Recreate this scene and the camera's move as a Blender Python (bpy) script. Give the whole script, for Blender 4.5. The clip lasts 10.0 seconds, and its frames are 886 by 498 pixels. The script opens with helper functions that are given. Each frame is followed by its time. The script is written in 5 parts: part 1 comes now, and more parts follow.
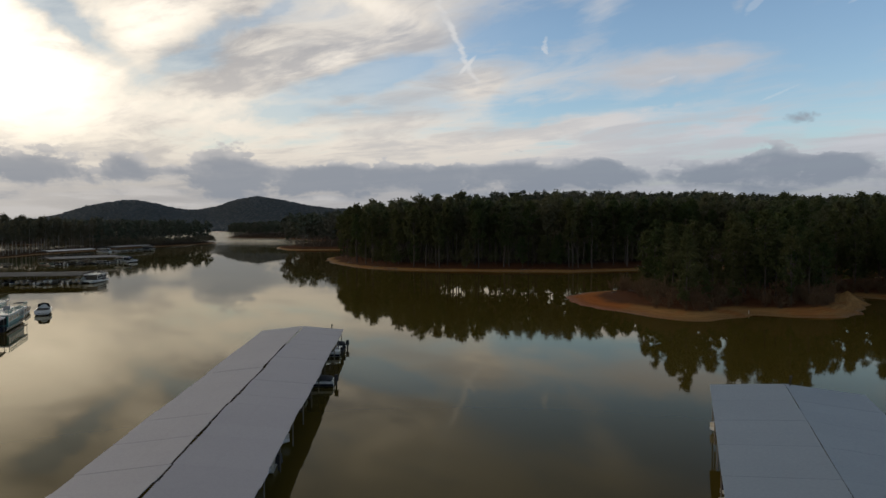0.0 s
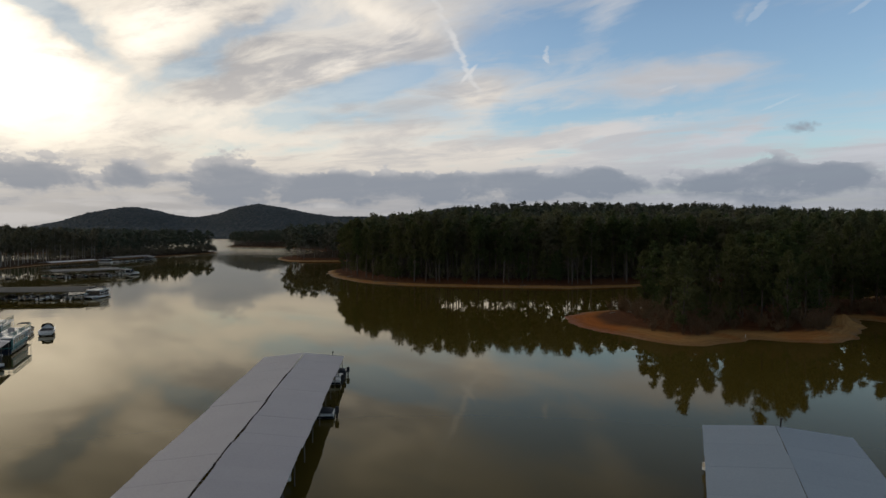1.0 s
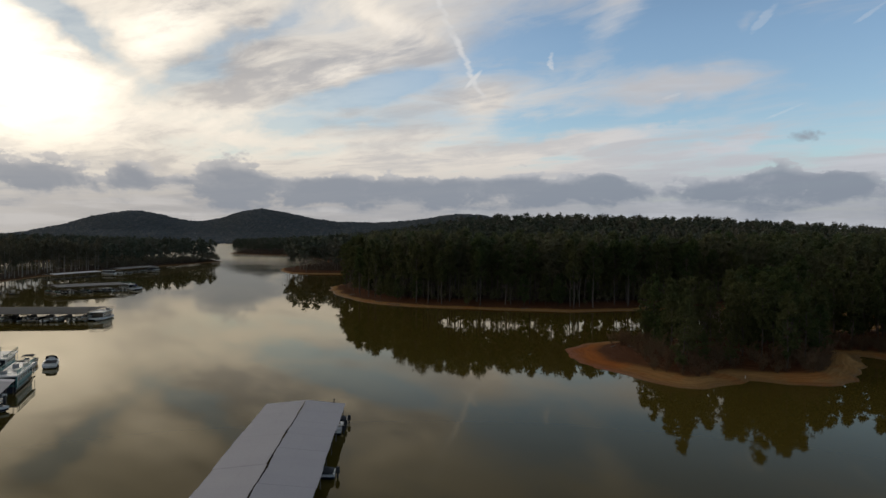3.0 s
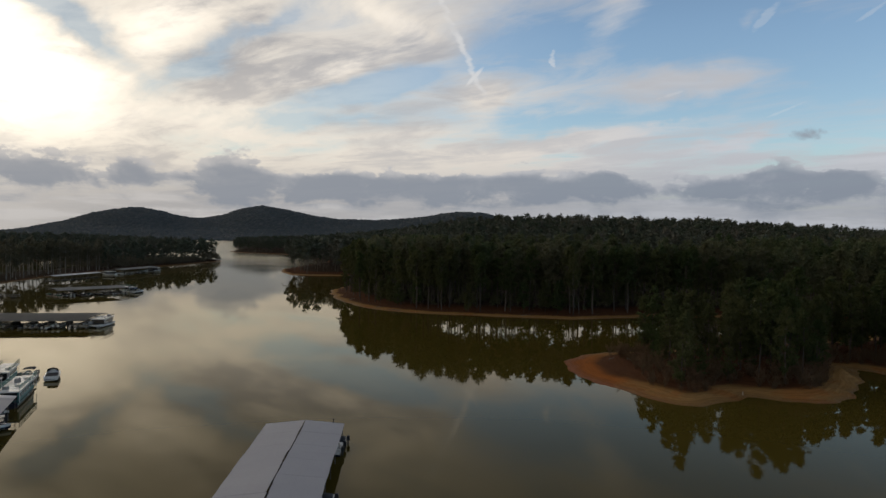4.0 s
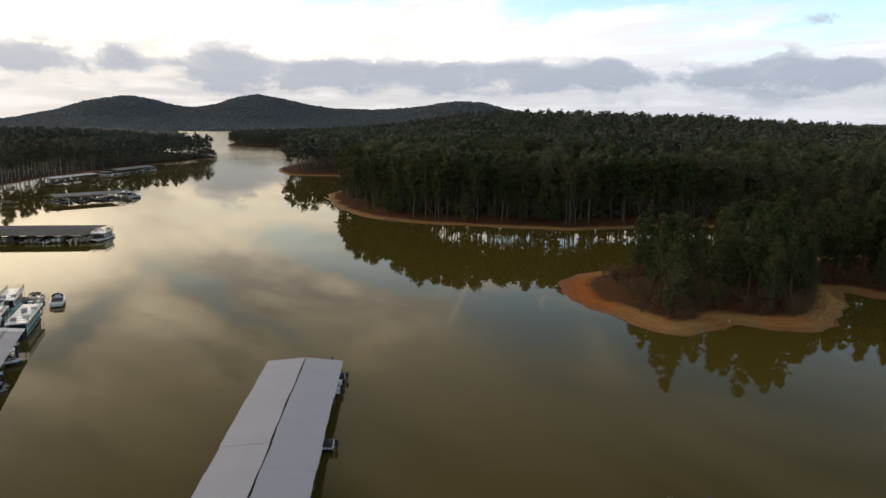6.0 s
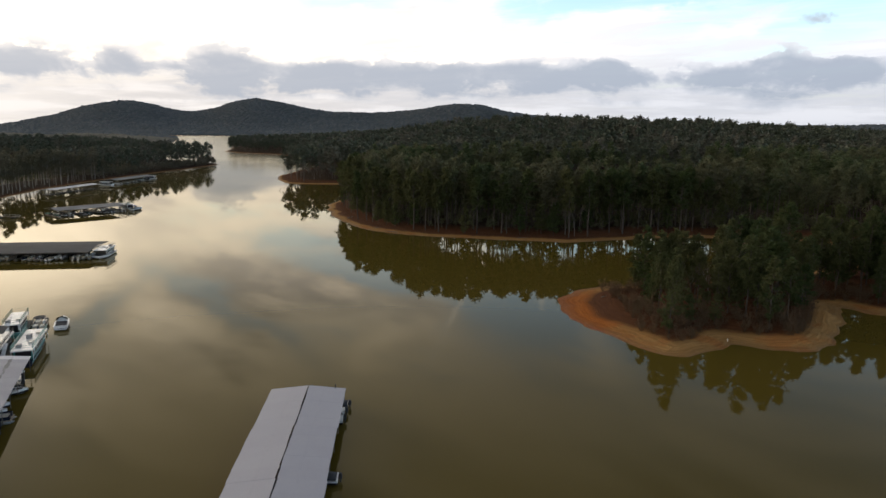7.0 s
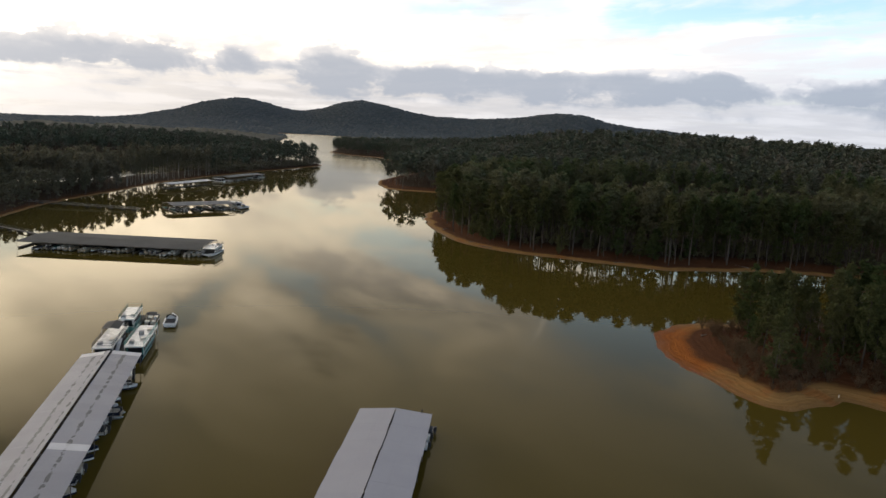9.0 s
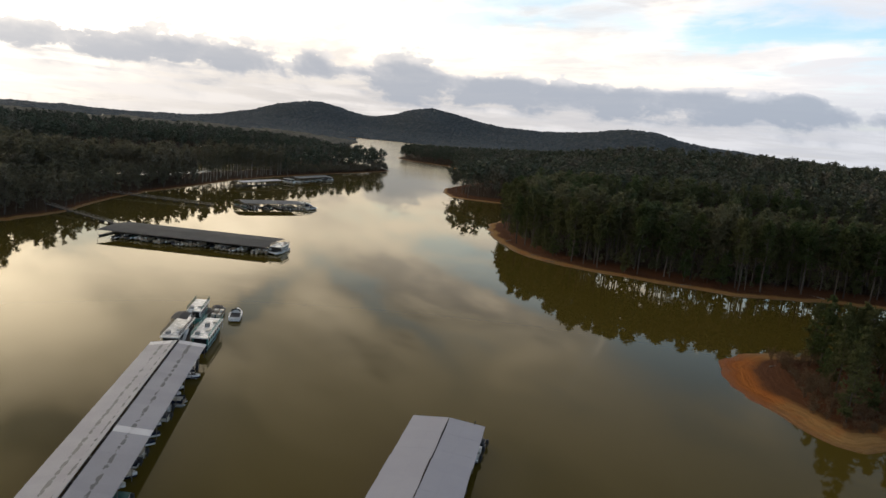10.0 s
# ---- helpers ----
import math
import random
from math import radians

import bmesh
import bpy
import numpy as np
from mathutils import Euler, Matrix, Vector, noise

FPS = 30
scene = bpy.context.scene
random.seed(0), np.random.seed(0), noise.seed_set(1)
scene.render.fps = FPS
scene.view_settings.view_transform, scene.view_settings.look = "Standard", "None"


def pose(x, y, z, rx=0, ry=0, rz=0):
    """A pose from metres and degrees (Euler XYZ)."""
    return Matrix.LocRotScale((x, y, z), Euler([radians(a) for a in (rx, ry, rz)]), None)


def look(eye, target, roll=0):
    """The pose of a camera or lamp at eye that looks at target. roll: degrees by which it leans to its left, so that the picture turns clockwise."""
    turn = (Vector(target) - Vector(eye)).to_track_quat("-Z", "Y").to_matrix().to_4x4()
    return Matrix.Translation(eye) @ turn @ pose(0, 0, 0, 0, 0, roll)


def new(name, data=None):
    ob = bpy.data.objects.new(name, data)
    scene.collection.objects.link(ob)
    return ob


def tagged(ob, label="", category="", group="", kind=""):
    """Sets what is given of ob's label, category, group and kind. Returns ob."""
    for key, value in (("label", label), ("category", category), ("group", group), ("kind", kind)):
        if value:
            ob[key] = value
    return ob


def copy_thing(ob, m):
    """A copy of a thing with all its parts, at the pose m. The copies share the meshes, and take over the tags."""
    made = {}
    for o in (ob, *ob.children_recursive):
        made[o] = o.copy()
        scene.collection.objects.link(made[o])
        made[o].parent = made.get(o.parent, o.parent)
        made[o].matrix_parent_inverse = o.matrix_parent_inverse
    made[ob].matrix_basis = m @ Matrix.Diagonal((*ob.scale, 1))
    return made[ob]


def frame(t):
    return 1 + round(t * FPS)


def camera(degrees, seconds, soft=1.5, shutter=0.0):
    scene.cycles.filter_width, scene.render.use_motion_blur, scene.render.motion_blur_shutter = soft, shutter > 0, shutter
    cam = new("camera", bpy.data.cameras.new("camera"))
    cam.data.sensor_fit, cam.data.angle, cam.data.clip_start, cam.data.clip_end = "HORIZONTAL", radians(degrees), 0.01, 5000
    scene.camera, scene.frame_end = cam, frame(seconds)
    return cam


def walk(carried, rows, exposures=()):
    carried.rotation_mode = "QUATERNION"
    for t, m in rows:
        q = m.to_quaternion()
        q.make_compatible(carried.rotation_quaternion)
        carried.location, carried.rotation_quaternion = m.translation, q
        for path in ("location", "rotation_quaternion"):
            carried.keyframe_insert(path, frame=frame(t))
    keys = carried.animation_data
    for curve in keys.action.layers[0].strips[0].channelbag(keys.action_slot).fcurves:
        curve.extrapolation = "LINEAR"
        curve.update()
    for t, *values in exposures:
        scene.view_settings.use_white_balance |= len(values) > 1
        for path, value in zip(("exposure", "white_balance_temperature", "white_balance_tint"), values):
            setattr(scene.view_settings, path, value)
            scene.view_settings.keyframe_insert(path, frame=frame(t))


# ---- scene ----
cam = camera(65.0, 10.0, soft=1.5)

# seconds, x, y, z, yaw, pitch, roll of the climbing camera
PATH = [
    (0.0, -0.00, -0.00, 18.13, 0.15, -1.88, 0.24),
    (0.5, 0.15, -0.80, 19.72, 0.23, -1.47, 0.07),
    (1.0, 0.16, -1.49, 21.31, 0.21, -1.23, -0.01),
    (1.5, 0.20, -1.73, 23.17, 0.26, -1.08, -0.10),
    (2.0, 0.21, -2.12, 24.98, 0.30, -0.92, -0.03),
    (2.5, 0.21, -2.11, 26.39, 0.37, -0.72, -0.30),
    (4.0, 0.45, -2.92, 31.91, 0.50, -1.03, -0.83),
    (4.5, 0.59, -2.98, 33.75, 0.57, -1.27, -0.78),
    (4.6, 0.66, -2.91, 34.21, 0.57, -3.02, -0.74),
    (4.7, 0.79, -2.80, 34.67, 0.57, -6.52, -0.68),
    (4.8, 0.91, -2.67, 35.13, 0.58, -9.71, -0.62),
    (4.9, 1.04, -2.58, 35.59, 0.57, -10.03, -0.59),
    (5.0, 1.11, -2.49, 35.95, 0.56, -10.00, -0.61),
    (5.5, 1.01, -2.58, 38.06, 0.43, -10.12, -1.12),
    (7.0, 0.60, -3.56, 44.86, 0.29, -9.93, -0.62),
    (7.5, 0.60, -3.76, 47.16, 0.17, -9.98, -1.53),
    (8.0, -0.03, -2.80, 48.59, -0.04, -9.85, -2.39),
    (8.4, -0.13, -2.65, 48.73, 0.17, -9.81, -2.08),
    (8.5, -0.15, -2.62, 48.73, 0.78, -9.80, -1.98),
    (8.6, -0.18, -2.58, 48.71, 1.87, -9.78, -2.00),
    (8.7, -0.21, -2.55, 48.69, 3.50, -9.75, -2.18),
    (8.9, -0.28, -2.48, 48.65, 6.90, -9.70, -2.81),
    (9.0, -0.30, -2.44, 48.61, 8.41, -9.67, -3.11),
    (9.2, -0.40, -2.34, 48.61, 10.32, -9.61, -4.06),
    (9.5, -0.50, -2.19, 48.60, 12.18, -9.51, -5.37),
    (9.8, -0.55, -2.14, 48.60, 13.44, -9.37, -5.56),
    (10.0, -0.58, -2.09, 48.60, 13.96, -9.30, -5.54),
]
EXPOSURES = [(0.0, -0.26, 6480, 12), (4.5, -0.28, 6480, 12), (4.9, 0.10, 6520, 12), (5.2, 0.32, 6540, 13), (5.5, 0.52, 6580, 13), (7.5, 0.62, 6580, 13), (9.0, 0.56, 6580, 13), (10.0, 0.47, 6580, 13)]
walk(cam, [(t, pose(x, y, z, 90 + p, r, a)) for t, x, y, z, a, p, r in PATH], EXPOSURES)

# ---------------------------------------------------------------- light
SUN_AZ, SUN_EL = -76.0, 12.0         # degrees right of +y, above the horizon: behind thin cloud


class Nodes:
    """Short arithmetic on shader nodes."""

    def __init__(self, tree):
        self.t = tree

    def put(self, kind):
        return self.t.nodes.new(kind)

    def feed(self, sock, v):
        if isinstance(v, bpy.types.NodeSocket):
            self.t.links.new(v, sock)
        else:
            sock.default_value = v

    def m(self, op, a, b=0.0, c=0.0, clamp=False):
        n = self.put("ShaderNodeMath")
        n.operation, n.use_clamp = op, clamp
        for s, v in zip(n.inputs, (a, b, c)):
            self.feed(s, v)
        return n.outputs[0]

    def step(self, x, lo, hi, a=0.0, b=1.0):
        n = self.put("ShaderNodeMapRange")
        n.interpolation_type = "SMOOTHSTEP"
        for s, v in zip(n.inputs, (x, lo, hi, a, b)):
            self.feed(s, v)
        return n.outputs[0]

    def mix(self, f, a, b, how="MIX"):
        n = self.put("ShaderNodeMix")
        n.data_type, n.blend_type = "RGBA", how
        self.feed(n.inputs[0], f)
        for s, v in ((n.inputs[6], a), (n.inputs[7], b)):
            self.feed(s, (*v, 1.0) if isinstance(v, tuple) and len(v) == 3 else v)
        return n.outputs[2]

    def noise(self, vec, scale, detail=4.0, rough=0.5, warp=0.0):
        n = self.put("ShaderNodeTexNoise")
        self.feed(n.inputs["Vector"], vec)
        for k, v in (("Scale", scale), ("Detail", detail), ("Roughness", rough), ("Distortion", warp)):
            n.inputs[k].default_value = v
        return n.outputs["Fac"]

    def puffs(self, vec, scale, smooth=0.35):
        n = self.put("ShaderNodeTexVoronoi")
        n.feature = "SMOOTH_F1"
        self.feed(n.inputs["Vector"], vec)
        n.inputs["Scale"].default_value, n.inputs["Smoothness"].default_value = scale, smooth
        return self.m("SUBTRACT", 0.5, n.outputs["Distance"])

    def xyz(self, x, y, z=0.0):
        n = self.put("ShaderNodeCombineXYZ")
        for s, v in zip(n.inputs, (x, y, z)):
            self.feed(s, v)
        return n.outputs[0]

    def split(self, vec):
        n = self.put("ShaderNodeSeparateXYZ")
        self.feed(n.inputs[0], vec)
        return n.outputs[0], n.outputs[1], n.outputs[2]


world = bpy.data.worlds.new("sky")
scene.world = world
world.use_nodes = True
world.node_tree.nodes.clear()
N = Nodes(world.node_tree)
way = N.put("ShaderNodeTexCoord").outputs["Generated"]
wx, wy, wz = N.split(way)
sky = N.put("ShaderNodeTexSky")
sky.sky_type, sky.sun_disc = "NISHITA", False
sky.sun_elevation, sky.sun_rotation = radians(SUN_EL), radians(SUN_AZ)
sky.air_density, sky.dust_density, sky.ozone_density = 1.0, 0.6, 1.6
az = N.m("MULTIPLY", N.m("ARCTAN2", wx, wy), 57.2958)
el = N.m("MULTIPLY", N.m("ARCSINE", wz), 57.2958)
up = N.m("MAXIMUM", wz, 0.0)
clear = N.mix(1.0, sky.outputs[0], N.mix(N.step(az, 5.0, -30.0), (0.205, 0.212, 0.222), (0.150, 0.152, 0.146)), "MULTIPLY")
dim = N.step(el, 15.0, 36.0, 1.0, 0.30)
clear = N.mix(1.0, clear, N.xyz(dim, dim, dim), "MULTIPLY")
# high thin cloud in long streaks that run away to the west
over = N.m("DIVIDE", 1.0, N.m("ADD", up, 0.055))
cu, cv = N.m("MULTIPLY", wx, over), N.m("MULTIPLY", wy, over)
ca, sa = math.cos(radians(-43)), math.sin(radians(-43))
along = N.m("ADD", N.m("MULTIPLY", cu, sa), N.m("MULTIPLY", cv, ca))
across = N.m("SUBTRACT", N.m("MULTIPLY", cu, ca), N.m("MULTIPLY", cv, sa))
bend = N.noise(N.xyz(cu, cv, 3.0), 0.42, 3.0)
streak = N.noise(N.xyz(N.m("MULTIPLY", along, 0.42), N.m("ADD", across, N.m("MULTIPLY", bend, 1.9)), 1.0), 0.72, 9.0, 0.60, 0.7)
tuft = N.noise(N.xyz(N.m("MULTIPLY", along, 0.55), N.m("ADD", across, bend), 21.0), 0.95, 7.0, 0.58, 0.6)
fleece = N.noise(N.xyz(N.m("MULTIPLY", along, 0.6), N.m("ADD", across, N.m("MULTIPLY", bend, 1.2)), 5.0), 2.3, 7.0, 0.62, 0.5)
edge1 = N.m("SUBTRACT", N.noise(N.xyz(N.m("MULTIPLY", az, 0.55), el, 0.0), 0.50, 7.0, 0.58, 0.2), 0.5)
edge2 = N.m("SUBTRACT", N.noise(N.xyz(N.m("MULTIPLY", az, 0.7), el, 7.0), 0.20, 5.0, 0.55, 0.4), 0.5)
edge3 = N.m("SUBTRACT", N.noise(N.xyz(N.m("MULTIPLY", az, 0.7), el, 17.0), 0.23, 5.0, 0.55, 0.4), 0.5)
azw = N.m("ADD", az, N.m("MULTIPLY", edge2, 7.0))
elw = N.m("ADD", el, N.m("MULTIPLY", edge3, 3.2))
# bands of cloud and the blue between them: azimuth, elevation, half length, half width, slope, weight
STREAKS = [(-31.2, 10.4, 5.1, 4.0, 0, 1.00), (-23.1, 14.8, 7.1, 2.2, 38, 0.55), (-8.7, 13.6, 6.4, 0.9, 15, 0.50), (9.7, 7.7, 9.0, 0.6, 9, 0.80),
           (21.3, 7.7, 3.2, 0.4, 14, 0.75), (13.0, 16.8, 3.3, 1.6, 62, 0.50), (20.8, 12.1, 6.9, 1.1, -5, 0.45), (23.6, 15.9, 1.8, 0.7, 45, 0.40),
           (31.4, 5.7, 2.4, 0.8, 15, 0.60), (2.8, 11.2, 1.7, 1.5, 0, 0.50), (-4.1, 16.8, 4.2, 1.3, -35, 0.40), (-20.4, 8.6, 6.1, 1.7, 5, 0.35), (-43.0, 15.0, 5.5, 3.0, 20, 0.60), (-33.0, 18.5, 5.0, 2.2, 15, 0.45)]
GAPS = [(-28.2, 14.6, 4.6, 1.5, -42, -0.95), (-17.9, 14.5, 5.1, 0.9, 35, -0.55), (-19.9, 12.5, 2.5, 0.8, 0, -0.45), (-6.4, 11.9, 5.7, 1.2, 10, -0.90),
        (-8.7, 9.1, 5.9, 0.6, 5, -0.45), (7.9, 9.2, 5.0, 0.9, 8, -0.55), (17.5, 15.2, 10.6, 2.3, 0, -0.50), (29.5, 11.9, 4.6, 2.1, 5, -0.45),
        (26.3, 6.1, 5.6, 0.5, 5, -0.55), (6.5, 15.4, 4.1, 2.1, 0, -0.45), (18.4, 9.9, 4.0, 0.6, 10, -0.50), (-12.3, 7.0, 4.0, 0.6, 3, -0.30), (-41.5, 24.5, 5.0, 2.0, 10, -0.80)]
dens = N.m("ADD", N.step(az, 34.0, -12.0, 0.40, 0.88), N.step(el, 8.5, 4.5, 0.0, 0.45))
for a0, e0, long_, wide, lean, weight in STREAKS + GAPS:
    c_, s_ = math.cos(radians(lean)), math.sin(radians(lean))
    da, de = N.m("SUBTRACT", azw, a0), N.m("SUBTRACT", elw, e0)
    u_ = N.m("ADD", N.m("MULTIPLY", da, c_ / long_), N.m("MULTIPLY", de, s_ / long_))
    v_ = N.m("SUBTRACT", N.m("MULTIPLY", de, c_ / wide), N.m("MULTIPLY", da, s_ / wide))
    far_ = N.m("ADD", N.m("MULTIPLY", u_, u_), N.m("MULTIPLY", v_, v_))
    dens = N.m("ADD", dens, N.m("MULTIPLY", N.m("EXPONENT", N.m("MULTIPLY", far_, -1.0)), weight))
dens = N.m("ADD", dens, N.m("MULTIPLY", N.m("SUBTRACT", streak, 0.5), 1.7))
dens = N.m("ADD", dens, N.m("MULTIPLY", N.m("SUBTRACT", tuft, 0.5), 1.3))
dens = N.m("ADD", dens, N.m("MULTIPLY", N.m("SUBTRACT", fleece, 0.5), N.step(az, -10.0, 12.0, 1.1, 1.9)))
thin = N.m("MULTIPLY", N.m("MAXIMUM", N.step(dens, 0.05, 1.15), N.step(az, 12.0, -18.0, 0.0, 0.42)), N.step(el, 19.0, 38.0, 1.0, 0.45))
warm = N.step(az, 22.0, -30.0)
lit = N.mix(warm, (0.84, 0.795, 0.73), (1.08, 0.985, 0.82))
lit = N.mix(N.step(az, 24.0, 2.0), (0.68, 0.71, 0.75), lit)
core = N.m("ADD", 1.0, N.m("MULTIPLY", N.m("MULTIPLY", N.step(az, 8.0, -14.0), N.step(el, 6.0, 9.0)), N.step(dens, 0.75, 1.75, 0.0, 0.50)))
lit = N.mix(1.0, lit, N.xyz(core, core, core), "MULTIPLY")
# thicker or shaded parts of the layer turn a lilac grey
thick = N.m("MULTIPLY", N.step(N.m("ADD", N.m("MULTIPLY", tuft, 0.6), N.m("MULTIPLY", fleece, 0.4)), 0.43, 0.60), N.step(el, 5.0, 16.0, 0.60, 1.0))
lit = N.mix(thick, lit, N.mix(N.step(el, 23.0, 34.0), N.mix(warm, (0.56, 0.585, 0.62), (0.47, 0.46, 0.455)), (0.29, 0.275, 0.24)))
heaven = N.mix(thin, clear, lit)
# pale band of haze above the horizon
haze = N.step(el, 7.0, 2.0, 0.0, 0.90)
heaven = N.mix(haze, heaven, N.mix(warm, (0.42, 0.445, 0.485), (0.47, 0.46, 0.45)))
# the hidden sun burns through the cloud round it
burn_d = N.m("ADD", N.m("POWER", N.m("DIVIDE", N.m("SUBTRACT", azw, -53.0), 15.0), 2.0), N.m("POWER", N.m("DIVIDE", N.m("SUBTRACT", elw, 15.0), 10.0), 2.0))
burn = N.m("MULTIPLY", N.m("EXPONENT", N.m("MULTIPLY", burn_d, -1.0)), N.step(dens, 0.4, 1.4, 0.12, 1.0))
heaven = N.mix(burn, heaven, (4.6, 4.1, 3.2))
# low grey cumulus: azimuth, elevation of the flat foot, half width, height above and below it, in degrees
BANK = [(-30.6, 3.9, 4.6, 3.5, 1.2), (-25.0, 4.0, 2.6, 2.3, 1.0), (-17.3, 4.5, 3.9, 2.8, 1.4), (-14.5, 3.2, 7.8, 1.4, 0.9), (-6.4, 3.7, 6.4, 2.3, 1.4),
        (0.5, 3.5, 5.4, 1.7, 1.1), (7.9, 3.7, 7.0, 2.3, 1.4), (12.4, 4.2, 2.4, 1.6, 1.1), (20.5, 3.7, 6.8, 1.9, 0.8), (25.0, 4.0, 3.1, 3.0, 0.9),
        (29.6, 4.2, 2.3, 1.8, 0.8), (26.7, 2.9, 2.6, 0.6, 0.6), (-38.0, 4.5, 4.5, 2.6, 1.2), (-45.0, 3.9, 5.0, 1.9, 1.1), (-55.0, 4.0, 7.0, 2.6, 1.2), (45.0, 3.9, 10.0, 2.4, 1.1)]
wobble = N.noise(N.xyz(az, el, 31.0), 0.9, 3.0, 0.5)
pa, pe = N.m("ADD", N.m("MULTIPLY", az, 0.52), N.m("MULTIPLY", wobble, 0.9)), N.m("ADD", el, N.m("MULTIPLY", wobble, -0.7))
puff1 = N.puffs(N.xyz(pa, pe, 2.0), 0.62)
puff2 = N.puffs(N.xyz(pa, pe, 5.0), 1.45)
puff3 = N.puffs(N.xyz(pa, pe, 8.0), 3.2)
billow = N.m("ADD", N.m("ADD", N.m("MULTIPLY", puff1, 0.34), N.m("MULTIPLY", puff2, 0.30)), N.m("ADD", N.m("MULTIPLY", puff3, 0.16), N.m("MULTIPLY", edge1, 1.0)))
ragged = N.m("SUBTRACT", N.noise(N.xyz(N.m("MULTIPLY", az, 0.6), el, 41.0), 1.5, 8.0, 0.60, 0.3), 0.5)
# the clouds of the bank run into one another over a broken grey base
cover = N.m("MULTIPLY", N.m("MULTIPLY", N.step(el, 5.8, 4.2), N.step(el, 0.6, 2.4)), N.step(edge2, -0.16, 0.14, 0.05, 0.62))
for a0, e0, half, above, below in BANK:
    dx = N.m("POWER", N.m("DIVIDE", N.m("SUBTRACT", N.m("ADD", az, N.m("MULTIPLY", edge2, 5.0)), a0), half * 0.85), 2.0)
    de = N.m("SUBTRACT", N.m("ADD", el, N.m("MULTIPLY", edge3, 1.6)), e0)
    dy = N.m("POWER", N.m("ADD", N.m("DIVIDE", N.m("MAXIMUM", de, 0.0), above * 0.85), N.m("DIVIDE", N.m("MAXIMUM", N.m("MULTIPLY", de, -1.0), 0.0), below * 1.1)), 2.0)
    cover = N.m("ADD", cover, N.m("EXPONENT", N.m("MULTIPLY", N.m("ADD", dx, dy), -1.0)))
cover = N.m("ADD", N.m("SUBTRACT", N.m("MINIMUM", cover, 1.2), 0.58), N.m("ADD", N.m("MULTIPLY", billow, 1.35), N.m("MULTIPLY", ragged, 0.9)))
# crisp heads, feet that melt into the haze, and thin shelves of the same grey under them
bank = N.m("MULTIPLY", N.step(cover, 0.0, N.step(el, 4.4, 2.6, 0.26, 0.75)), 0.88)
layer = N.noise(N.xyz(N.m("MULTIPLY", az, 0.10), N.m("ADD", el, N.m("MULTIPLY", edge2, 0.6)), 3.0), 1.3, 6.0, 0.58)
shelf = N.m("MULTIPLY", N.step(layer, 0.40, 0.62), N.m("MULTIPLY", N.step(el, 5.0, 3.2), N.step(el, 0.2, 1.4, 0.55, 0.78)))
bank = N.m("MAXIMUM", bank, shelf)
relief = N.m("ADD", N.m("MULTIPLY", puff2, 0.6), N.m("ADD", N.m("MULTIPLY", puff3, 0.35), N.m("ADD", N.m("MULTIPLY", edge1, 0.7), N.m("MULTIPLY", ragged, 0.9))))
shade = N.step(N.m("SUBTRACT", N.m("ADD", cover, N.m("MULTIPLY", N.m("SUBTRACT", 4.0, el), 0.08)), N.m("MULTIPLY", relief, 0.9)), -0.20, 0.62)
grey = N.mix(shade, N.mix(warm, (0.55, 0.575, 0.61), (0.68, 0.655, 0.62)), N.mix(warm, (0.265, 0.312, 0.378), (0.315, 0.345, 0.388)))
heaven = N.mix(bank, heaven, grey)
# one small cloud left over above the bank
scrap = N.m("ADD", N.m("POWER", N.m("DIVIDE", N.m("SUBTRACT", az, 27.0), 1.35), 2.0), N.m("POWER", N.m("DIVIDE", N.m("SUBTRACT", el, 7.8), 0.55), 2.0))
scrap = N.m("ADD", scrap, N.m("ADD", N.m("MULTIPLY", edge1, 2.4), N.m("MULTIPLY", puff3, -0.8)))
heaven = N.mix(N.step(scrap, 0.9, -0.3, 0.0, 0.85), heaven, (0.33, 0.365, 0.42))
# a vapour trail that has drifted into a crooked line
crook = N.m("ADD", N.m("MULTIPLY", N.m("SUBTRACT", N.noise(N.xyz(0.0, el, 4.0), 0.9, 4.0, 0.6), 0.5), 1.6), N.m("MULTIPLY", edge1, 0.9))
trail = N.m("SUBTRACT", N.m("ADD", az, N.m("MULTIPLY", el, 0.52)), N.m("ADD", 8.65, crook))
mark = N.m("MULTIPLY", N.step(N.m("ABSOLUTE", trail), 0.38, 0.05), N.m("MULTIPLY", N.step(el, 11.0, 12.5), N.step(el, 32.0, 15.0)))
mark = N.m("MULTIPLY", mark, N.step(edge1, -0.12, 0.10, 0.25, 1.0))
wisp = N.m("ADD", N.m("POWER", N.m("DIVIDE", N.m("SUBTRACT", N.m("ADD", az, N.m("MULTIPLY", edge1, 1.5)), 8.2), 0.34), 2.0), N.m("POWER", N.m("DIVIDE", N.m("SUBTRACT", el, 14.1), 0.75), 2.0))
mark = N.m("MAXIMUM", mark, N.m("MULTIPLY", N.step(N.m("ADD", wisp, N.m("MULTIPLY", ragged, 5.0)), 1.0, 0.0), 0.7))
hook = N.m("ADD", N.m("POWER", N.m("DIVIDE", N.m("SUBTRACT", N.m("SUBTRACT", az, N.m("MULTIPLY", N.m("SUBTRACT", el, 12.9), 0.9)), 1.9), 0.28), 2.0), N.m("POWER", N.m("DIVIDE", N.m("SUBTRACT", el, 12.9), 0.8), 2.0))
mark = N.m("MAXIMUM", mark, N.step(hook, 1.2, 0.1))
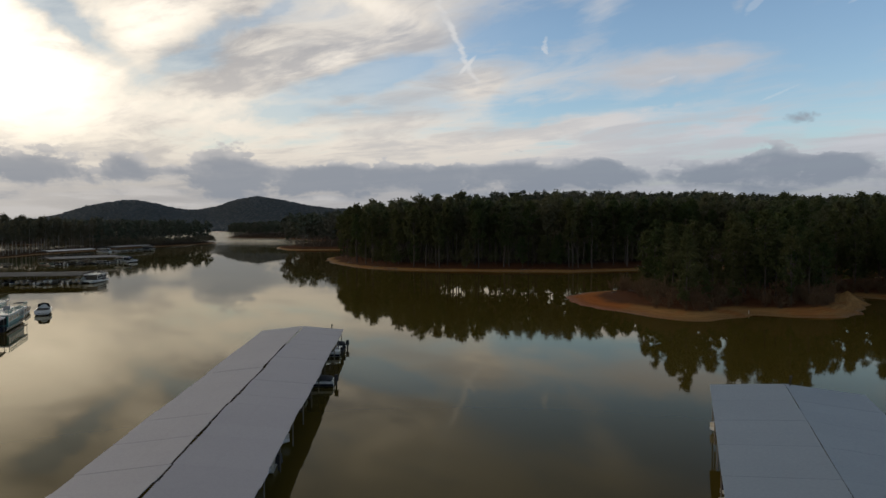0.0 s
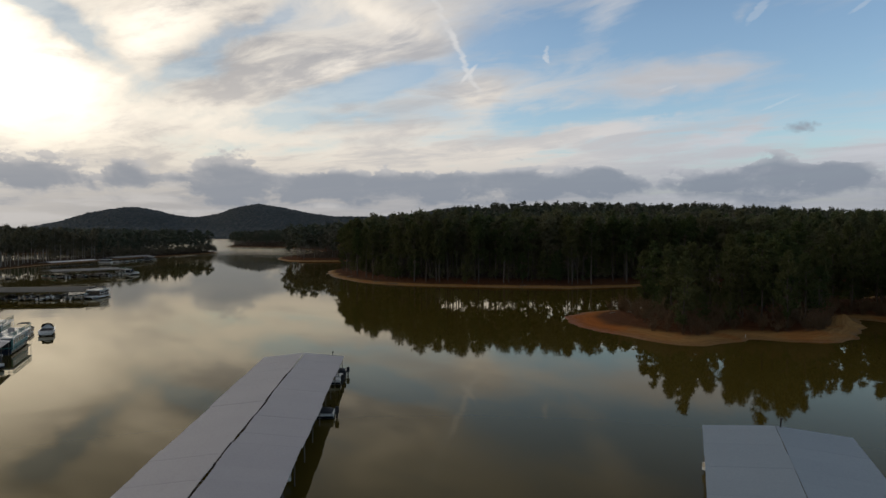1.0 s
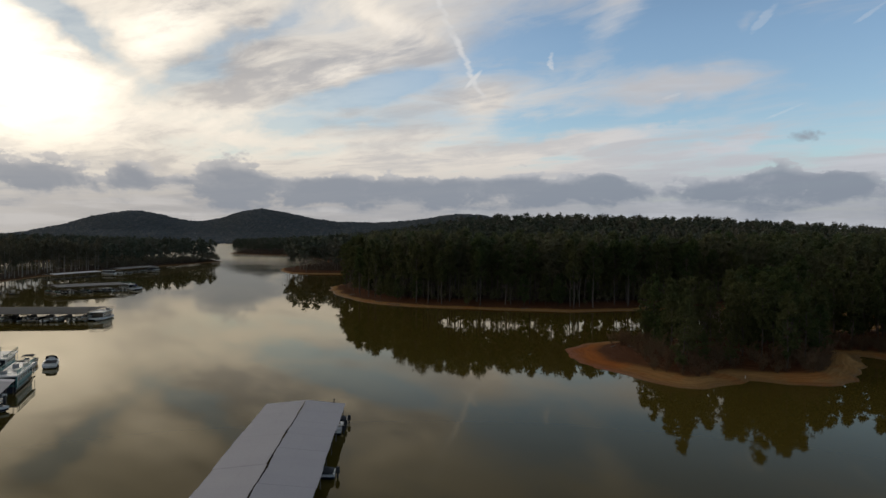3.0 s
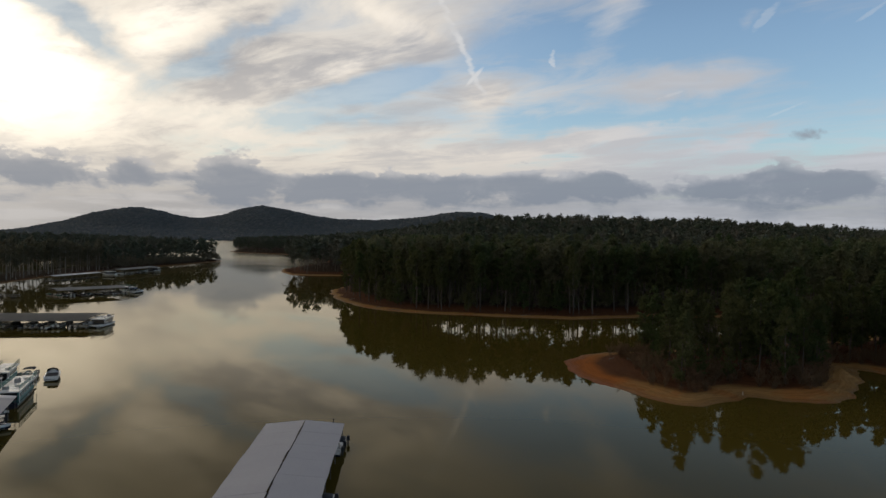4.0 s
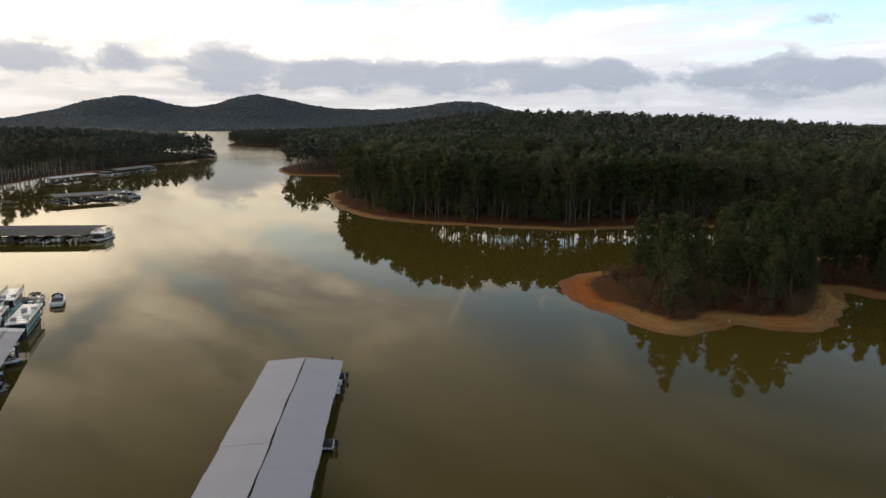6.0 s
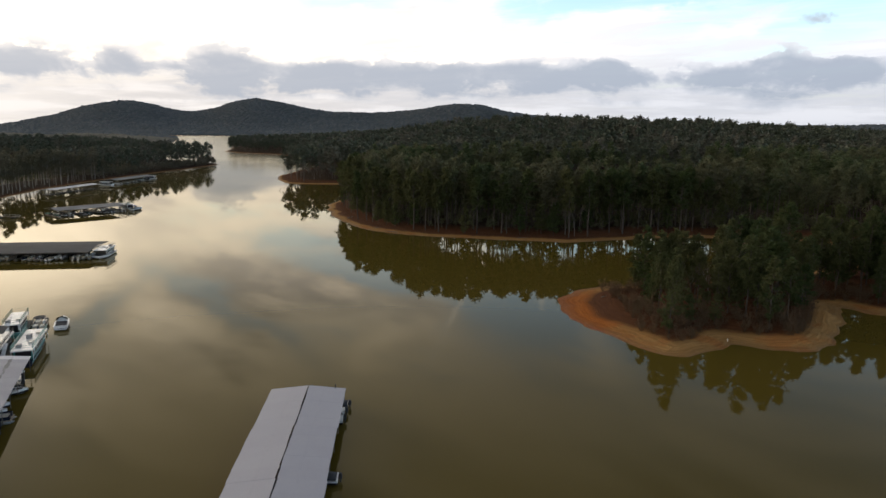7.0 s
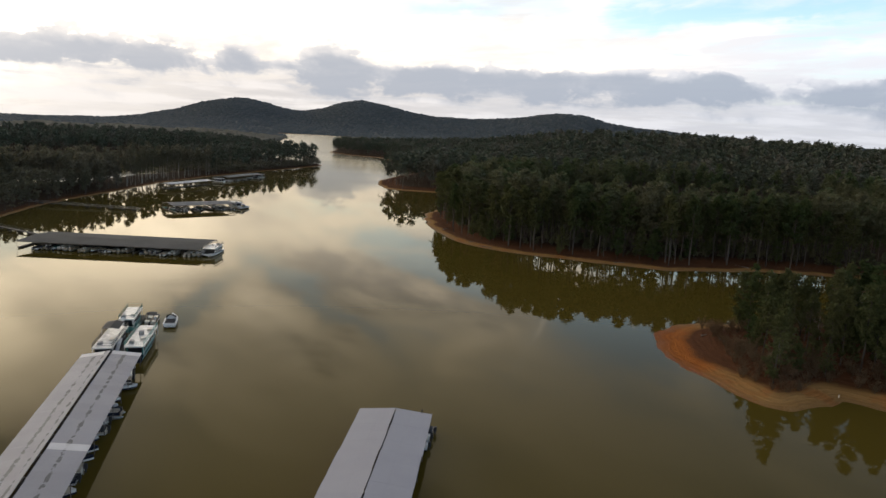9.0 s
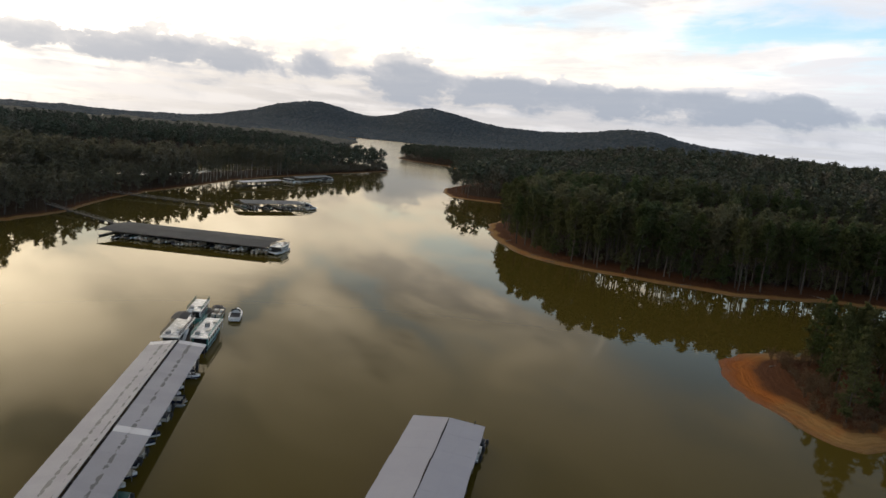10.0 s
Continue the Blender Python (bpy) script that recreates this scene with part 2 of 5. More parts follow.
for a0, e0, lean, wide, tall in ((24.0, 16.2, 0.9, 0.45, 1.0), (30.9, 15.8, 1.6, 0.30, 0.6), (25.5, 9.6, 2.5, 0.30, 0.5), (17.5, 11.2, 3.0, 0.5, 0.4)):
    off = N.m("SUBTRACT", N.m("SUBTRACT", az, N.m("MULTIPLY", N.m("SUBTRACT", el, e0), lean)), a0)
    fleck = N.m("ADD", N.m("POWER", N.m("DIVIDE", off, wide), 2.0), N.m("POWER", N.m("DIVIDE", N.m("SUBTRACT", el, e0), tall), 2.0))
    mark = N.m("MAXIMUM", mark, N.m("MULTIPLY", N.step(N.m("ADD", fleck, N.m("MULTIPLY", ragged, 4.0)), 1.2, 0.0), 0.30))
heaven = N.mix(N.m("MULTIPLY", mark, 0.62), heaven, (0.88, 0.88, 0.86))
bg = N.put("ShaderNodeBackground")
N.feed(bg.inputs[0], heaven)
bg.inputs[1].default_value = 1.0
N.feed(N.put("ShaderNodeOutputWorld").inputs[0], bg.outputs[0])

sun = new("sun", bpy.data.lights.new("sun", "SUN"))
sun.data.energy, sun.data.angle, sun.data.color = 0.6, radians(10), (1.0, 0.86, 0.66)
sun.matrix_world = look((0, 0, 100), (-100 * math.sin(radians(SUN_AZ)), -100 * math.cos(radians(SUN_AZ)), 100 - 100 * math.tan(radians(SUN_EL))))


# ---------------------------------------------------------------- materials
def material(name, rough=0.6, metal=0.0, spec=0.5):
    mat = bpy.data.materials.new(name)
    mat.use_nodes = True
    n = Nodes(mat.node_tree)
    b = mat.node_tree.nodes["Principled BSDF"]
    b.inputs["Roughness"].default_value, b.inputs["Metallic"].default_value = rough, metal
    b.inputs["Specular IOR Level"].default_value = spec
    return mat, n, b


def place(n):
    return n.put("ShaderNodeTexCoord").outputs["Object"]


def world_place(n):
    return n.put("ShaderNodeNewGeometry").outputs["Position"]


def bump(n, b, height, strength, dist):
    k = n.put("ShaderNodeBump")
    k.inputs["Strength"].default_value, k.inputs["Distance"].default_value = strength, dist
    n.feed(k.inputs["Height"], height)
    n.feed(b.inputs["Normal"], k.outputs[0])


def mottled(name, a, b_, scale=2.0, rough=0.6, metal=0.0, relief=0.0, fine=14.0, per_object=0.0, spec=0.5):
    """A surface that wanders between two colours at two scales."""
    mat, n, b = material(name, rough, metal, spec)
    p = world_place(n)
    f = n.m("ADD", n.m("MULTIPLY", n.noise(p, scale, 5.0, 0.6), 0.65), n.m("MULTIPLY", n.noise(p, scale * fine, 4.0, 0.6), 0.35))
    c = n.mix(n.step(f, 0.33, 0.67), a, b_)
    if per_object:
        r = n.put("ShaderNodeObjectInfo").outputs["Random"]
        g = n.step(r, 0.0, 1.0, 1.0 - per_object, 1.0 + per_object)
        c = n.mix(1.0, c, n.xyz(g, g, g), "MULTIPLY")
    n.feed(b.inputs["Base Color"], c)
    n.feed(b.inputs["Roughness"], n.step(f, 0.2, 0.8, max(rough - 0.08, 0.02), min(rough + 0.08, 1.0)))
    if relief:
        bump(n, b, f, 0.6, relief)
    return mat


def foliage(name, a, b_, c_, thin=0.28):
    """Leaves: each clump its own tint, each tree a little lighter or darker."""
    mat, n, b = material(name, 0.75, 0.0, 0.15)
    g = n.put("ShaderNodeNewGeometry")
    r = g.outputs["Random Per Island"]
    o = n.put("ShaderNodeObjectInfo").outputs["Random"]
    big = n.noise(g.outputs["Position"], 0.035, 3.0)
    c = n.mix(r, a, b_)
    c = n.mix(n.step(n.m("ADD", n.m("MULTIPLY", o, 0.3), big), 0.40, 0.85), c, c_)
    n.feed(b.inputs["Base Color"], c)
    thru = n.put("ShaderNodeBsdfTranslucent")
    n.feed(thru.inputs[0], n.mix(1.0, c, (1.9, 1.9, 1.5), "MULTIPLY"))
    both = n.put("ShaderNodeMixShader")
    both.inputs[0].default_value = thin
    n.feed(both.inputs[1], b.outputs[0])
    n.feed(both.inputs[2], thru.outputs[0])
    n.feed(mat.node_tree.nodes["Material Output"].inputs[0], both.outputs[0])
    return mat


M_NEEDLE = foliage("pine_needles", (0.027, 0.043, 0.015), (0.048, 0.068, 0.024), (0.066, 0.070, 0.030))
# back woods: pine and bare brown trees, lightened to put haze into the colour
M_HAZY_FARWOOD = foliage("hazy_far_woods", (0.050, 0.063, 0.042), (0.068, 0.081, 0.054), (0.125, 0.112, 0.088), 0.0)
# mountain woods: the blue-grey is distance haze put into the leaf colour
M_HAZY_HILLWOOD = foliage("hazy_hill_woods", (0.054, 0.071, 0.080), (0.060, 0.077, 0.085), (0.074, 0.082, 0.087), 0.0)
# left-bank woods: grey-brown, lightened to put haze and glare into the colour
M_HAZY_LEFTWOOD = foliage("hazy_left_woods", (0.070, 0.072, 0.050), (0.092, 0.088, 0.064), (0.120, 0.106, 0.082))
M_MIDWOOD = foliage("mid_woods", (0.038, 0.056, 0.025), (0.060, 0.080, 0.036), (0.095, 0.094, 0.058))
M_TWIG = foliage("bare_twigs", (0.10, 0.085, 0.068), (0.15, 0.13, 0.105), (0.12, 0.085, 0.06))
M_BARK = mottled("pine_bark", (0.040, 0.032, 0.026), (0.085, 0.070, 0.058), 1.5, 0.9, relief=0.02, per_object=0.35)
M_PALEBARK = mottled("pale_bark", (0.11, 0.10, 0.088), (0.20, 0.185, 0.16), 1.5, 0.9, relief=0.01, per_object=0.3)
M_BUSH = foliage("brush_twigs", (0.070, 0.042, 0.026), (0.120, 0.075, 0.046), (0.10, 0.075, 0.05))
M_ROOF = {}


def roof_sheet(name, a, b_, stain, amount, cut, rough=0.5, spec=0.4, grain=1.0):
    """Weathered metal sheet: faint cross ribs, streaks down the slope and rusty or worn patches."""
    mat, n, b = material(name, rough, 0.0, spec)
    p = place(n)
    x, y, z = n.split(p)
    r = n.put("ShaderNodeObjectInfo").outputs["Random"]
    gp = world_place(n)
    broad = n.noise(gp, 0.16, 4.0, 0.6)
    speck = n.noise(gp, 6.0, 4.0, 0.6)
    c = n.mix(n.step(n.m("ADD", broad, n.m("MULTIPLY", n.m("SUBTRACT", r, 0.5), 0.22)), 0.25, 0.75), a, b_)
    c = n.mix(n.m("MULTIPLY", n.step(speck, 0.35, 0.75), 0.12 * grain), c, (0.12, 0.12, 0.12))
    # worn coating lies in broken rows half way down each slope, another row beside the western ridge
    lane = n.m("MINIMUM", n.m("ABSOLUTE", n.m("SUBTRACT", n.m("ABSOLUTE", x), 2.55)), n.m("ADD", n.m("ABSOLUTE", n.m("ADD", x, 0.95)), 0.12))
    row = n.step(lane, 0.12, 0.62, 0.0, -0.34)
    gx, gy, gz = n.split(gp)
    worn = n.noise(n.xyz(n.m("MULTIPLY", gx, 1.0), n.m("MULTIPLY", gy, 0.75), 3.0), 0.62, 5.0, 0.62, 0.3)
    seam = n.m("MULTIPLY", n.step(n.m("ABSOLUTE", n.m("SUBTRACT", n.m("ABSOLUTE", x), 2.55)), 0.05, 0.12, 1.0, 0.0), n.step(n.noise(gp, 0.55, 2.0), 0.45, 0.55))
    patchy = n.m("MAXIMUM", n.step(n.m("ADD", worn, row), cut - 0.12, cut - 0.08), n.m("MULTIPLY", seam, 0.7))
    c = n.mix(n.m("MULTIPLY", patchy, amount), c, stain)
    n.feed(b.inputs["Base Color"], c)
    n.feed(b.inputs["Roughness"], n.step(speck, 0.2, 0.8, rough - 0.08, rough + 0.08))
    rib = n.m("SINE", n.m("MULTIPLY", y, 21.0))
    bump(n, b, n.m("ADD", n.m("MULTIPLY", n.step(rib, 0.75, 1.0), 0.5), n.m("MULTIPLY", broad, 0.4)), 0.35 * grain, 0.03)
    return mat


M_ROOF["clean"] = roof_sheet("grey_roof_sheet", (0.298, 0.298, 0.338), (0.318, 0.318, 0.356), (0.26, 0.26, 0.29), 0.2, 0.66, grain=0.25)
M_ROOF["blue"] = roof_sheet("blue_grey_roof_sheet", (0.208, 0.250, 0.290), (0.226, 0.268, 0.310), (0.22, 0.24, 0.28), 0.2, 0.66, grain=0.25)
M_ROOF["worn"] = roof_sheet("worn_roof_sheet", (0.228, 0.230, 0.268), (0.275, 0.276, 0.316), (0.060, 0.062, 0.070), 0.92, 0.585)
M_ROOF["dark"] = roof_sheet("dark_roof_sheet", (0.068, 0.067, 0.066), (0.090, 0.089, 0.087), (0.045, 0.045, 0.044), 0.5, 0.66, 0.8, 0.15)
M_ROOF["mid"] = roof_sheet("mid_grey_roof_sheet", (0.16, 0.16, 0.16), (0.21, 0.21, 0.208), (0.09, 0.09, 0.088), 0.5, 0.66, 0.75, 0.2)
M_ROOF["pale"] = roof_sheet("pale_roof_sheet", (0.50, 0.50, 0.53), (0.62, 0.62, 0.64), (0.30, 0.30, 0.31), 0.4, 0.62)
# black of the vent pipes, also stands for shade in the ridge gaps
M_DARK = mottled("gap_shade_and_pipe", (0.012, 0.012, 0.012), (0.03, 0.03, 0.03), 3.0, 0.9)
M_STEEL = mottled("galvanised_steel", (0.20, 0.20, 0.20), (0.32, 0.32, 0.32), 2.0, 0.5, 0.6)
M_TIMBER = mottled("weathered_timber", (0.10, 0.085, 0.07), (0.17, 0.15, 0.125), 1.2, 0.85, relief=0.01, per_object=0.2)
M_FLOAT = mottled("black_float", (0.02, 0.02, 0.02), (0.05, 0.05, 0.045), 2.0, 0.7)
M_WHITE = mottled("white_gelcoat", (0.62, 0.62, 0.60), (0.76, 0.76, 0.74), 1.0, 0.25)
M_CREAM = mottled("cream_gelcoat", (0.50, 0.46, 0.38), (0.62, 0.58, 0.50), 1.0, 0.3)
M_BLUE = mottled("blue_canvas", (0.02, 0.06, 0.22), (0.03, 0.09, 0.30), 2.0, 0.8)
M_BLACK = mottled("black_canvas", (0.015, 0.015, 0.017), (0.03, 0.03, 0.033), 2.0, 0.8)
M_TEAL = mottled("teal_gelcoat", (0.03, 0.16, 0.15), (0.05, 0.22, 0.20), 1.0, 0.4)
M_GREEN = mottled("green_canvas", (0.02, 0.07, 0.055), (0.03, 0.10, 0.08), 2.0, 0.75)
M_NAVY = mottled("navy_gelcoat", (0.012, 0.016, 0.030), (0.02, 0.025, 0.042), 1.0, 0.25)
M_RED = mottled("red_gelcoat", (0.22, 0.03, 0.02), (0.30, 0.05, 0.03), 1.0, 0.3)
M_GLASS = mottled("tinted_glass", (0.012, 0.014, 0.016), (0.02, 0.022, 0.025), 1.0, 0.06)
M_TAN = mottled("tan_vinyl", (0.30, 0.25, 0.18), (0.38, 0.32, 0.24), 2.0, 0.7)
M_ALU = mottled("aluminium_tube", (0.42, 0.43, 0.44), (0.55, 0.56, 0.57), 1.0, 0.35, 0.9)


def ground_material():
    """Shore and forest floor: pale sand, orange clay, rust-brown litter inland."""
    mat, n, b = material("ground_soil", 0.92, 0.0, 0.06)
    p = world_place(n)
    x, y, z = n.split(p)
    a = n.put("ShaderNodeAttribute")
    a.attribute_name = "inland"
    d = a.outputs["Fac"]
    w = n.noise(p, 0.09, 4.0, 0.6)
    g = n.noise(p, 0.7, 8.0, 0.72)
    s = n.noise(p, 7.0, 3.0, 0.6)
    band = n.noise(n.xyz(n.m("MULTIPLY", d, 1.1), n.m("MULTIPLY", w, 4.0), 0.0), 1.3, 4.0, 0.65)
    g = n.m("ADD", n.m("MULTIPLY", g, 0.55), n.m("MULTIPLY", n.step(band, 0.3, 0.7), 0.45))
    sand = n.mix(g, (0.165, 0.088, 0.029), (0.400, 0.238, 0.094))
    clay = n.mix(g, (0.180, 0.054, 0.012), (0.440, 0.152, 0.032))
    litter = n.mix(g, (0.045, 0.020, 0.010), (0.125, 0.054, 0.025))
    # clay shows on the western tip, sand elsewhere
    west = n.step(n.m("ADD", x, n.m("MULTIPLY", n.m("SUBTRACT", w, 0.5), 26.0)), 34.0, 47.0, 1.0, 0.0)
    tip = n.m("MULTIPLY", west, n.m("MULTIPLY", n.step(y, 225.0, 210.0), n.step(x, 10.0, 20.0)))
    c = n.mix(n.m("MAXIMUM", tip, n.m("MULTIPLY", n.step(w, 0.52, 0.66), n.step(y, 420.0, 300.0, 0.0, 0.45))), sand, clay)
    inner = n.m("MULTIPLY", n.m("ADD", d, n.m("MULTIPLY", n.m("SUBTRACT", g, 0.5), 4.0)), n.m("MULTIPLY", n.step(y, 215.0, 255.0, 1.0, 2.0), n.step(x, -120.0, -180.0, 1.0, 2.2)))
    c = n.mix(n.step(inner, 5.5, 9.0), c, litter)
    # dark floor under the woods, with tree shade put into its colour
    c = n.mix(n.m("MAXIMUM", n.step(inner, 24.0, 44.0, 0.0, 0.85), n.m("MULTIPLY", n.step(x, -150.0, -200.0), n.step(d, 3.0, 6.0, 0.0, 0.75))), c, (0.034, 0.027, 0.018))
    # far hill ground turns blue-grey: distance haze put into the colour
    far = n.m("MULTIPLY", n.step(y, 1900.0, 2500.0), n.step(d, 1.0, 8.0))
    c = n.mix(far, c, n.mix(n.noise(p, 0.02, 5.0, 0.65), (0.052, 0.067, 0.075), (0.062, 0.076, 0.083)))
    wet = n.step(z, 0.45, 0.02)
    c = n.mix(n.m("MULTIPLY", wet, 0.55), c, n.mix(0.5, c, (0.03, 0.022, 0.012), "MULTIPLY"))
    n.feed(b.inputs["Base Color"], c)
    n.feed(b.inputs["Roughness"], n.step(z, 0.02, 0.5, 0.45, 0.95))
    bump(n, b, n.m("ADD", n.m("MULTIPLY", g, 0.7), n.m("MULTIPLY", s, 0.3)), 1.0, 0.6)
    return mat


def water_material():
    """Still, silty lake water: an olive body under a mirror that grows with the slant."""
    mat, n, b = material("lake_water", 0.6, 0.0, 0.0)
    p = world_place(n)
    x, y, z = n.split(p)
    body = n.mix(n.noise(p, 0.006, 3.0), (0.066, 0.0485, 0.0085), (0.081, 0.0595, 0.0112))
    n.feed(b.inputs["Base Color"], body)
    patch = n.noise(p, 0.012, 4.0, 0.6)
    mirror = n.put("ShaderNodeBsdfGlossy")
    mirror.inputs["Color"].default_value = (1.0, 0.94, 0.81, 1.0)
    n.feed(mirror.inputs["Roughness"], n.m("ADD", n.step(patch, 0.35, 0.7, 0.012, 0.045), n.step(y, 420.0, 1000.0, 0.0, 0.13)))
    small = n.noise(n.xyz(x, n.m("MULTIPLY", y, 0.6), 0.0), 0.9, 3.0, 0.5)
    broad = n.noise(n.xyz(n.m("MULTIPLY", x, 0.8), y, 0.0), 0.11, 2.0, 0.5)
    calm = n.step(patch, 0.45, 0.72, 0.25, 1.0)
    h = n.m("MULTIPLY", n.m("ADD", n.m("MULTIPLY", small, 0.4), n.m("MULTIPLY", broad, 1.0)), calm)
    k = n.put("ShaderNodeBump")
    k.inputs["Strength"].default_value, k.inputs["Distance"].default_value = 0.13, 0.12
    n.feed(k.inputs["Height"], h)
    fr = n.put("ShaderNodeFresnel")
    fr.inputs["IOR"].default_value = 1.333
    for node in (fr, mirror):
        n.feed(node.inputs["Normal"], k.outputs[0])
    both = n.put("ShaderNodeMixShader")
    n.feed(both.inputs[0], n.m("MULTIPLY", fr.outputs[0], n.step(fr.outputs[0], 0.05, 0.42, 0.34, 0.93)))
    n.feed(both.inputs[1], b.outputs[0])
    n.feed(both.inputs[2], mirror.outputs[0])
    n.feed(mat.node_tree.nodes["Material Output"].inputs[0], both.outputs[0])
    return mat


M_GROUND, M_WATER = ground_material(), water_material()


# ---------------------------------------------------------------- mesh helpers
class Shape:
    """Collects corners and faces for one mesh."""

    def __init__(self):
        self.v, self.f = [], []

    def add(self, verts, faces, m=None):
        k = len(self.v)
        self.v += [tuple(m @ Vector(q)) if m else tuple(q) for q in verts]
        self.f += [tuple(i + k for i in q) for q in faces]
        return self

    def box(self, x0, x1, y0, y1, z0, z1, m=None, taper=0.0):
        t = taper
        v = [(x0, y0, z0), (x1, y0, z0), (x1, y1, z0), (x0, y1, z0), (x0 + t, y0 + t, z1), (x1 - t, y0 + t, z1), (x1 - t, y1 - t, z1), (x0 + t, y1 - t, z1)]
        return self.add(v, [(3, 2, 1, 0), (4, 5, 6, 7), (0, 1, 5, 4), (1, 2, 6, 5), (2, 3, 7, 6), (3, 0, 4, 7)], m)

    def tube(self, a, b, r0, r1=None, n=6):
        a, b = Vector(a), Vector(b)
        r1 = r0 if r1 is None else r1
        d = (b - a).normalized()
        s = d.orthogonal().normalized()
        u = d.cross(s)
        v = []
        for p, r in ((a, r0), (b, r1)):
            for i in range(n):
                w = 2 * math.pi * i / n
                v.append(p + (s * math.cos(w) + u * math.sin(w)) * r)
        f = [(i, (i + 1) % n, n + (i + 1) % n, n + i) for i in range(n)] + [tuple(range(n - 1, -1, -1)), tuple(range(n, 2 * n))]
        return self.add(v, f)

    def loft(self, rings, close=True, caps=True):
        """Rings of equal length, joined in order."""
        n = len(rings[0])
        v = [q for r in rings for q in r]
        f = []
        for k in range(len(rings) - 1):
            for i in range(n if close else n - 1):
                j = (i + 1) % n
                f.append((k * n + i, k * n + j, (k + 1) * n + j, (k + 1) * n + i))
        if caps:
            f += [tuple(range(n - 1, -1, -1)), tuple(range((len(rings) - 1) * n, len(rings) * n))]
        return self.add(v, f)

    def mesh(self, name, mat, smooth=False):
        me = bpy.data.meshes.new(name)
        me.from_pydata(self.v, [], self.f)
        me.materials.append(mat)
        if smooth:
            me.polygons.foreach_set("use_smooth", [True] * len(me.polygons))
        me.update()
        return me


def part(name, shape, mat, parent, label="", smooth=False):
    me = shape if isinstance(shape, bpy.types.Mesh) else shape.mesh(name, mat, smooth)
    ob = new(name, me)
    ob.parent = parent
    if label:
        tagged(ob, label)
    return ob


def empty(name, m, label, category, group=""):
    ob = new(name)
    ob.matrix_world = m
    ob.empty_display_size = 0.5
    return tagged(ob, label, category, group)


def array_mesh(name, v, f, mat):
    """A mesh from an array of corners and an array of triangles or quads."""
    me = bpy.data.meshes.new(name)
    k = f.shape[1]
    me.vertices.add(len(v))
    me.vertices.foreach_set("co", v.astype(np.float32).ravel())
    me.loops.add(f.size)
    me.loops.foreach_set("vertex_index", f.astype(np.int32).ravel())
    me.polygons.add(len(f))
    me.polygons.foreach_set("loop_start", np.arange(0, f.size, k, dtype=np.int32))
    me.polygons.foreach_set("loop_total", np.full(len(f), k, dtype=np.int32))
    me.materials.append(mat)
    me.update(calc_edges=True)
    return me


# ---------------------------------------------------------------- land and water
SHORE_RIGHT = [(4500, 60), (260, 135), (150, 150), (122, 157), (112, 161), (106, 164.5), (103, 171), (97, 160.5), (90, 147.5), (84, 139.5),
               (78, 135), (69, 135.5), (61.5, 138.5), (56, 134), (50, 130), (45, 131), (39.5, 139.5), (35, 147.5), (30.5, 157), (29.5, 167),
               (31, 177), (34, 184), (40, 190), (48, 194), (62, 197), (78, 203), (98, 212), (128, 224), (160, 246), (166, 266), (140, 283),
               (110, 287), (84, 284), (64, 275), (49, 271), (26, 275), (4, 280), (-15, 286), (-31, 296), (-43, 314), (-55, 341), (-63, 372),
               (-67, 400), (-60, 440), (-52, 490), (-60, 525), (-80, 541), (-109, 539), (-126, 545), (-140, 580), (-150, 625), (-148, 700),
               (-140, 800), (-165, 900), (-215, 1000), (-264, 1100), (-319, 1130), (-380, 1195), (-400, 1300), (-450, 1500), (-510, 1750),
               (-570, 2000), (-650, 2400), (-760, 2900), (4500, 2900)]
SHORE_LEFT = [(-258, 788), (-262, 740), (-266, 690), (-272, 630), (-277, 545), (-276, 470), (-264, 400), (-259, 350), (-252, 315), (-240, 280),
              (-228, 250), (-225, 220), (-224, 190), (-230, 140), (-260, 60), (-320, -60), (-600, -200), (-4500, -260), (-4500, 2800),
              (-1100, 2700), (-900, 2350), (-800, 2100), (-640, 1600), (-520, 1200), (-420, 960), (-340, 880), (-285, 835), (-264, 805)]
SHORE_FAR = [(-4500, 2600), (-1300, 2750), (-1000, 2950), (-500, 2850), (4500, 2700), (4500, 4900), (-4500, 4900)]
SHORE_BACK = [(-4500, -260), (-600, -330), (0, -380), (700, -300), (4500, -200), (4500, -4500), (-4500, -4500)]
LAGOON = [(-318, 425), (-322, 500), (-323, 580), (-318, 660), (-340, 730), (-400, 790), (-500, 700), (-520, 520), (-420, 410), (-350, 395)]


def inland(x, y):
    """Metres to the nearest shore: positive on land, negative over water."""
    best = np.full(x.shape, -1e9)
    for poly in (SHORE_RIGHT, SHORE_LEFT, SHORE_FAR, SHORE_BACK, LAGOON):
        near, inside = np.full(x.shape, 1e9), np.zeros(x.shape, bool)
        for (ax, ay), (bx, by) in zip(poly, poly[1:] + poly[:1]):
            dx, dy = bx - ax, by - ay
            t = np.clip(((x - ax) * dx + (y - ay) * dy) / (dx * dx + dy * dy), 0, 1)
            near = np.minimum(near, np.hypot(x - ax - t * dx, y - ay - t * dy))
            if dy:
                inside ^= ((ay > y) != (by > y)) & (x < (y - ay) / dy * dx + ax)
        best = np.minimum(best, np.where(inside, -near, near)) if poly is LAGOON else np.maximum(best, np.where(inside, near, -near))
    return best


def wave(x, y, s, k):
    """Cheap smooth unevenness, -1 to 1, with bumps s metres apart."""
    a, b = x / s + k * 1.7, y / s - k * 2.3
    return (np.sin(a * 2.1 + 1.3 * np.sin(b * 1.7)) + np.sin(b * 2.6 + 1.1 * np.sin(a * 1.3 + k)) + np.sin((a + b) * 3.9 + k)) / 3


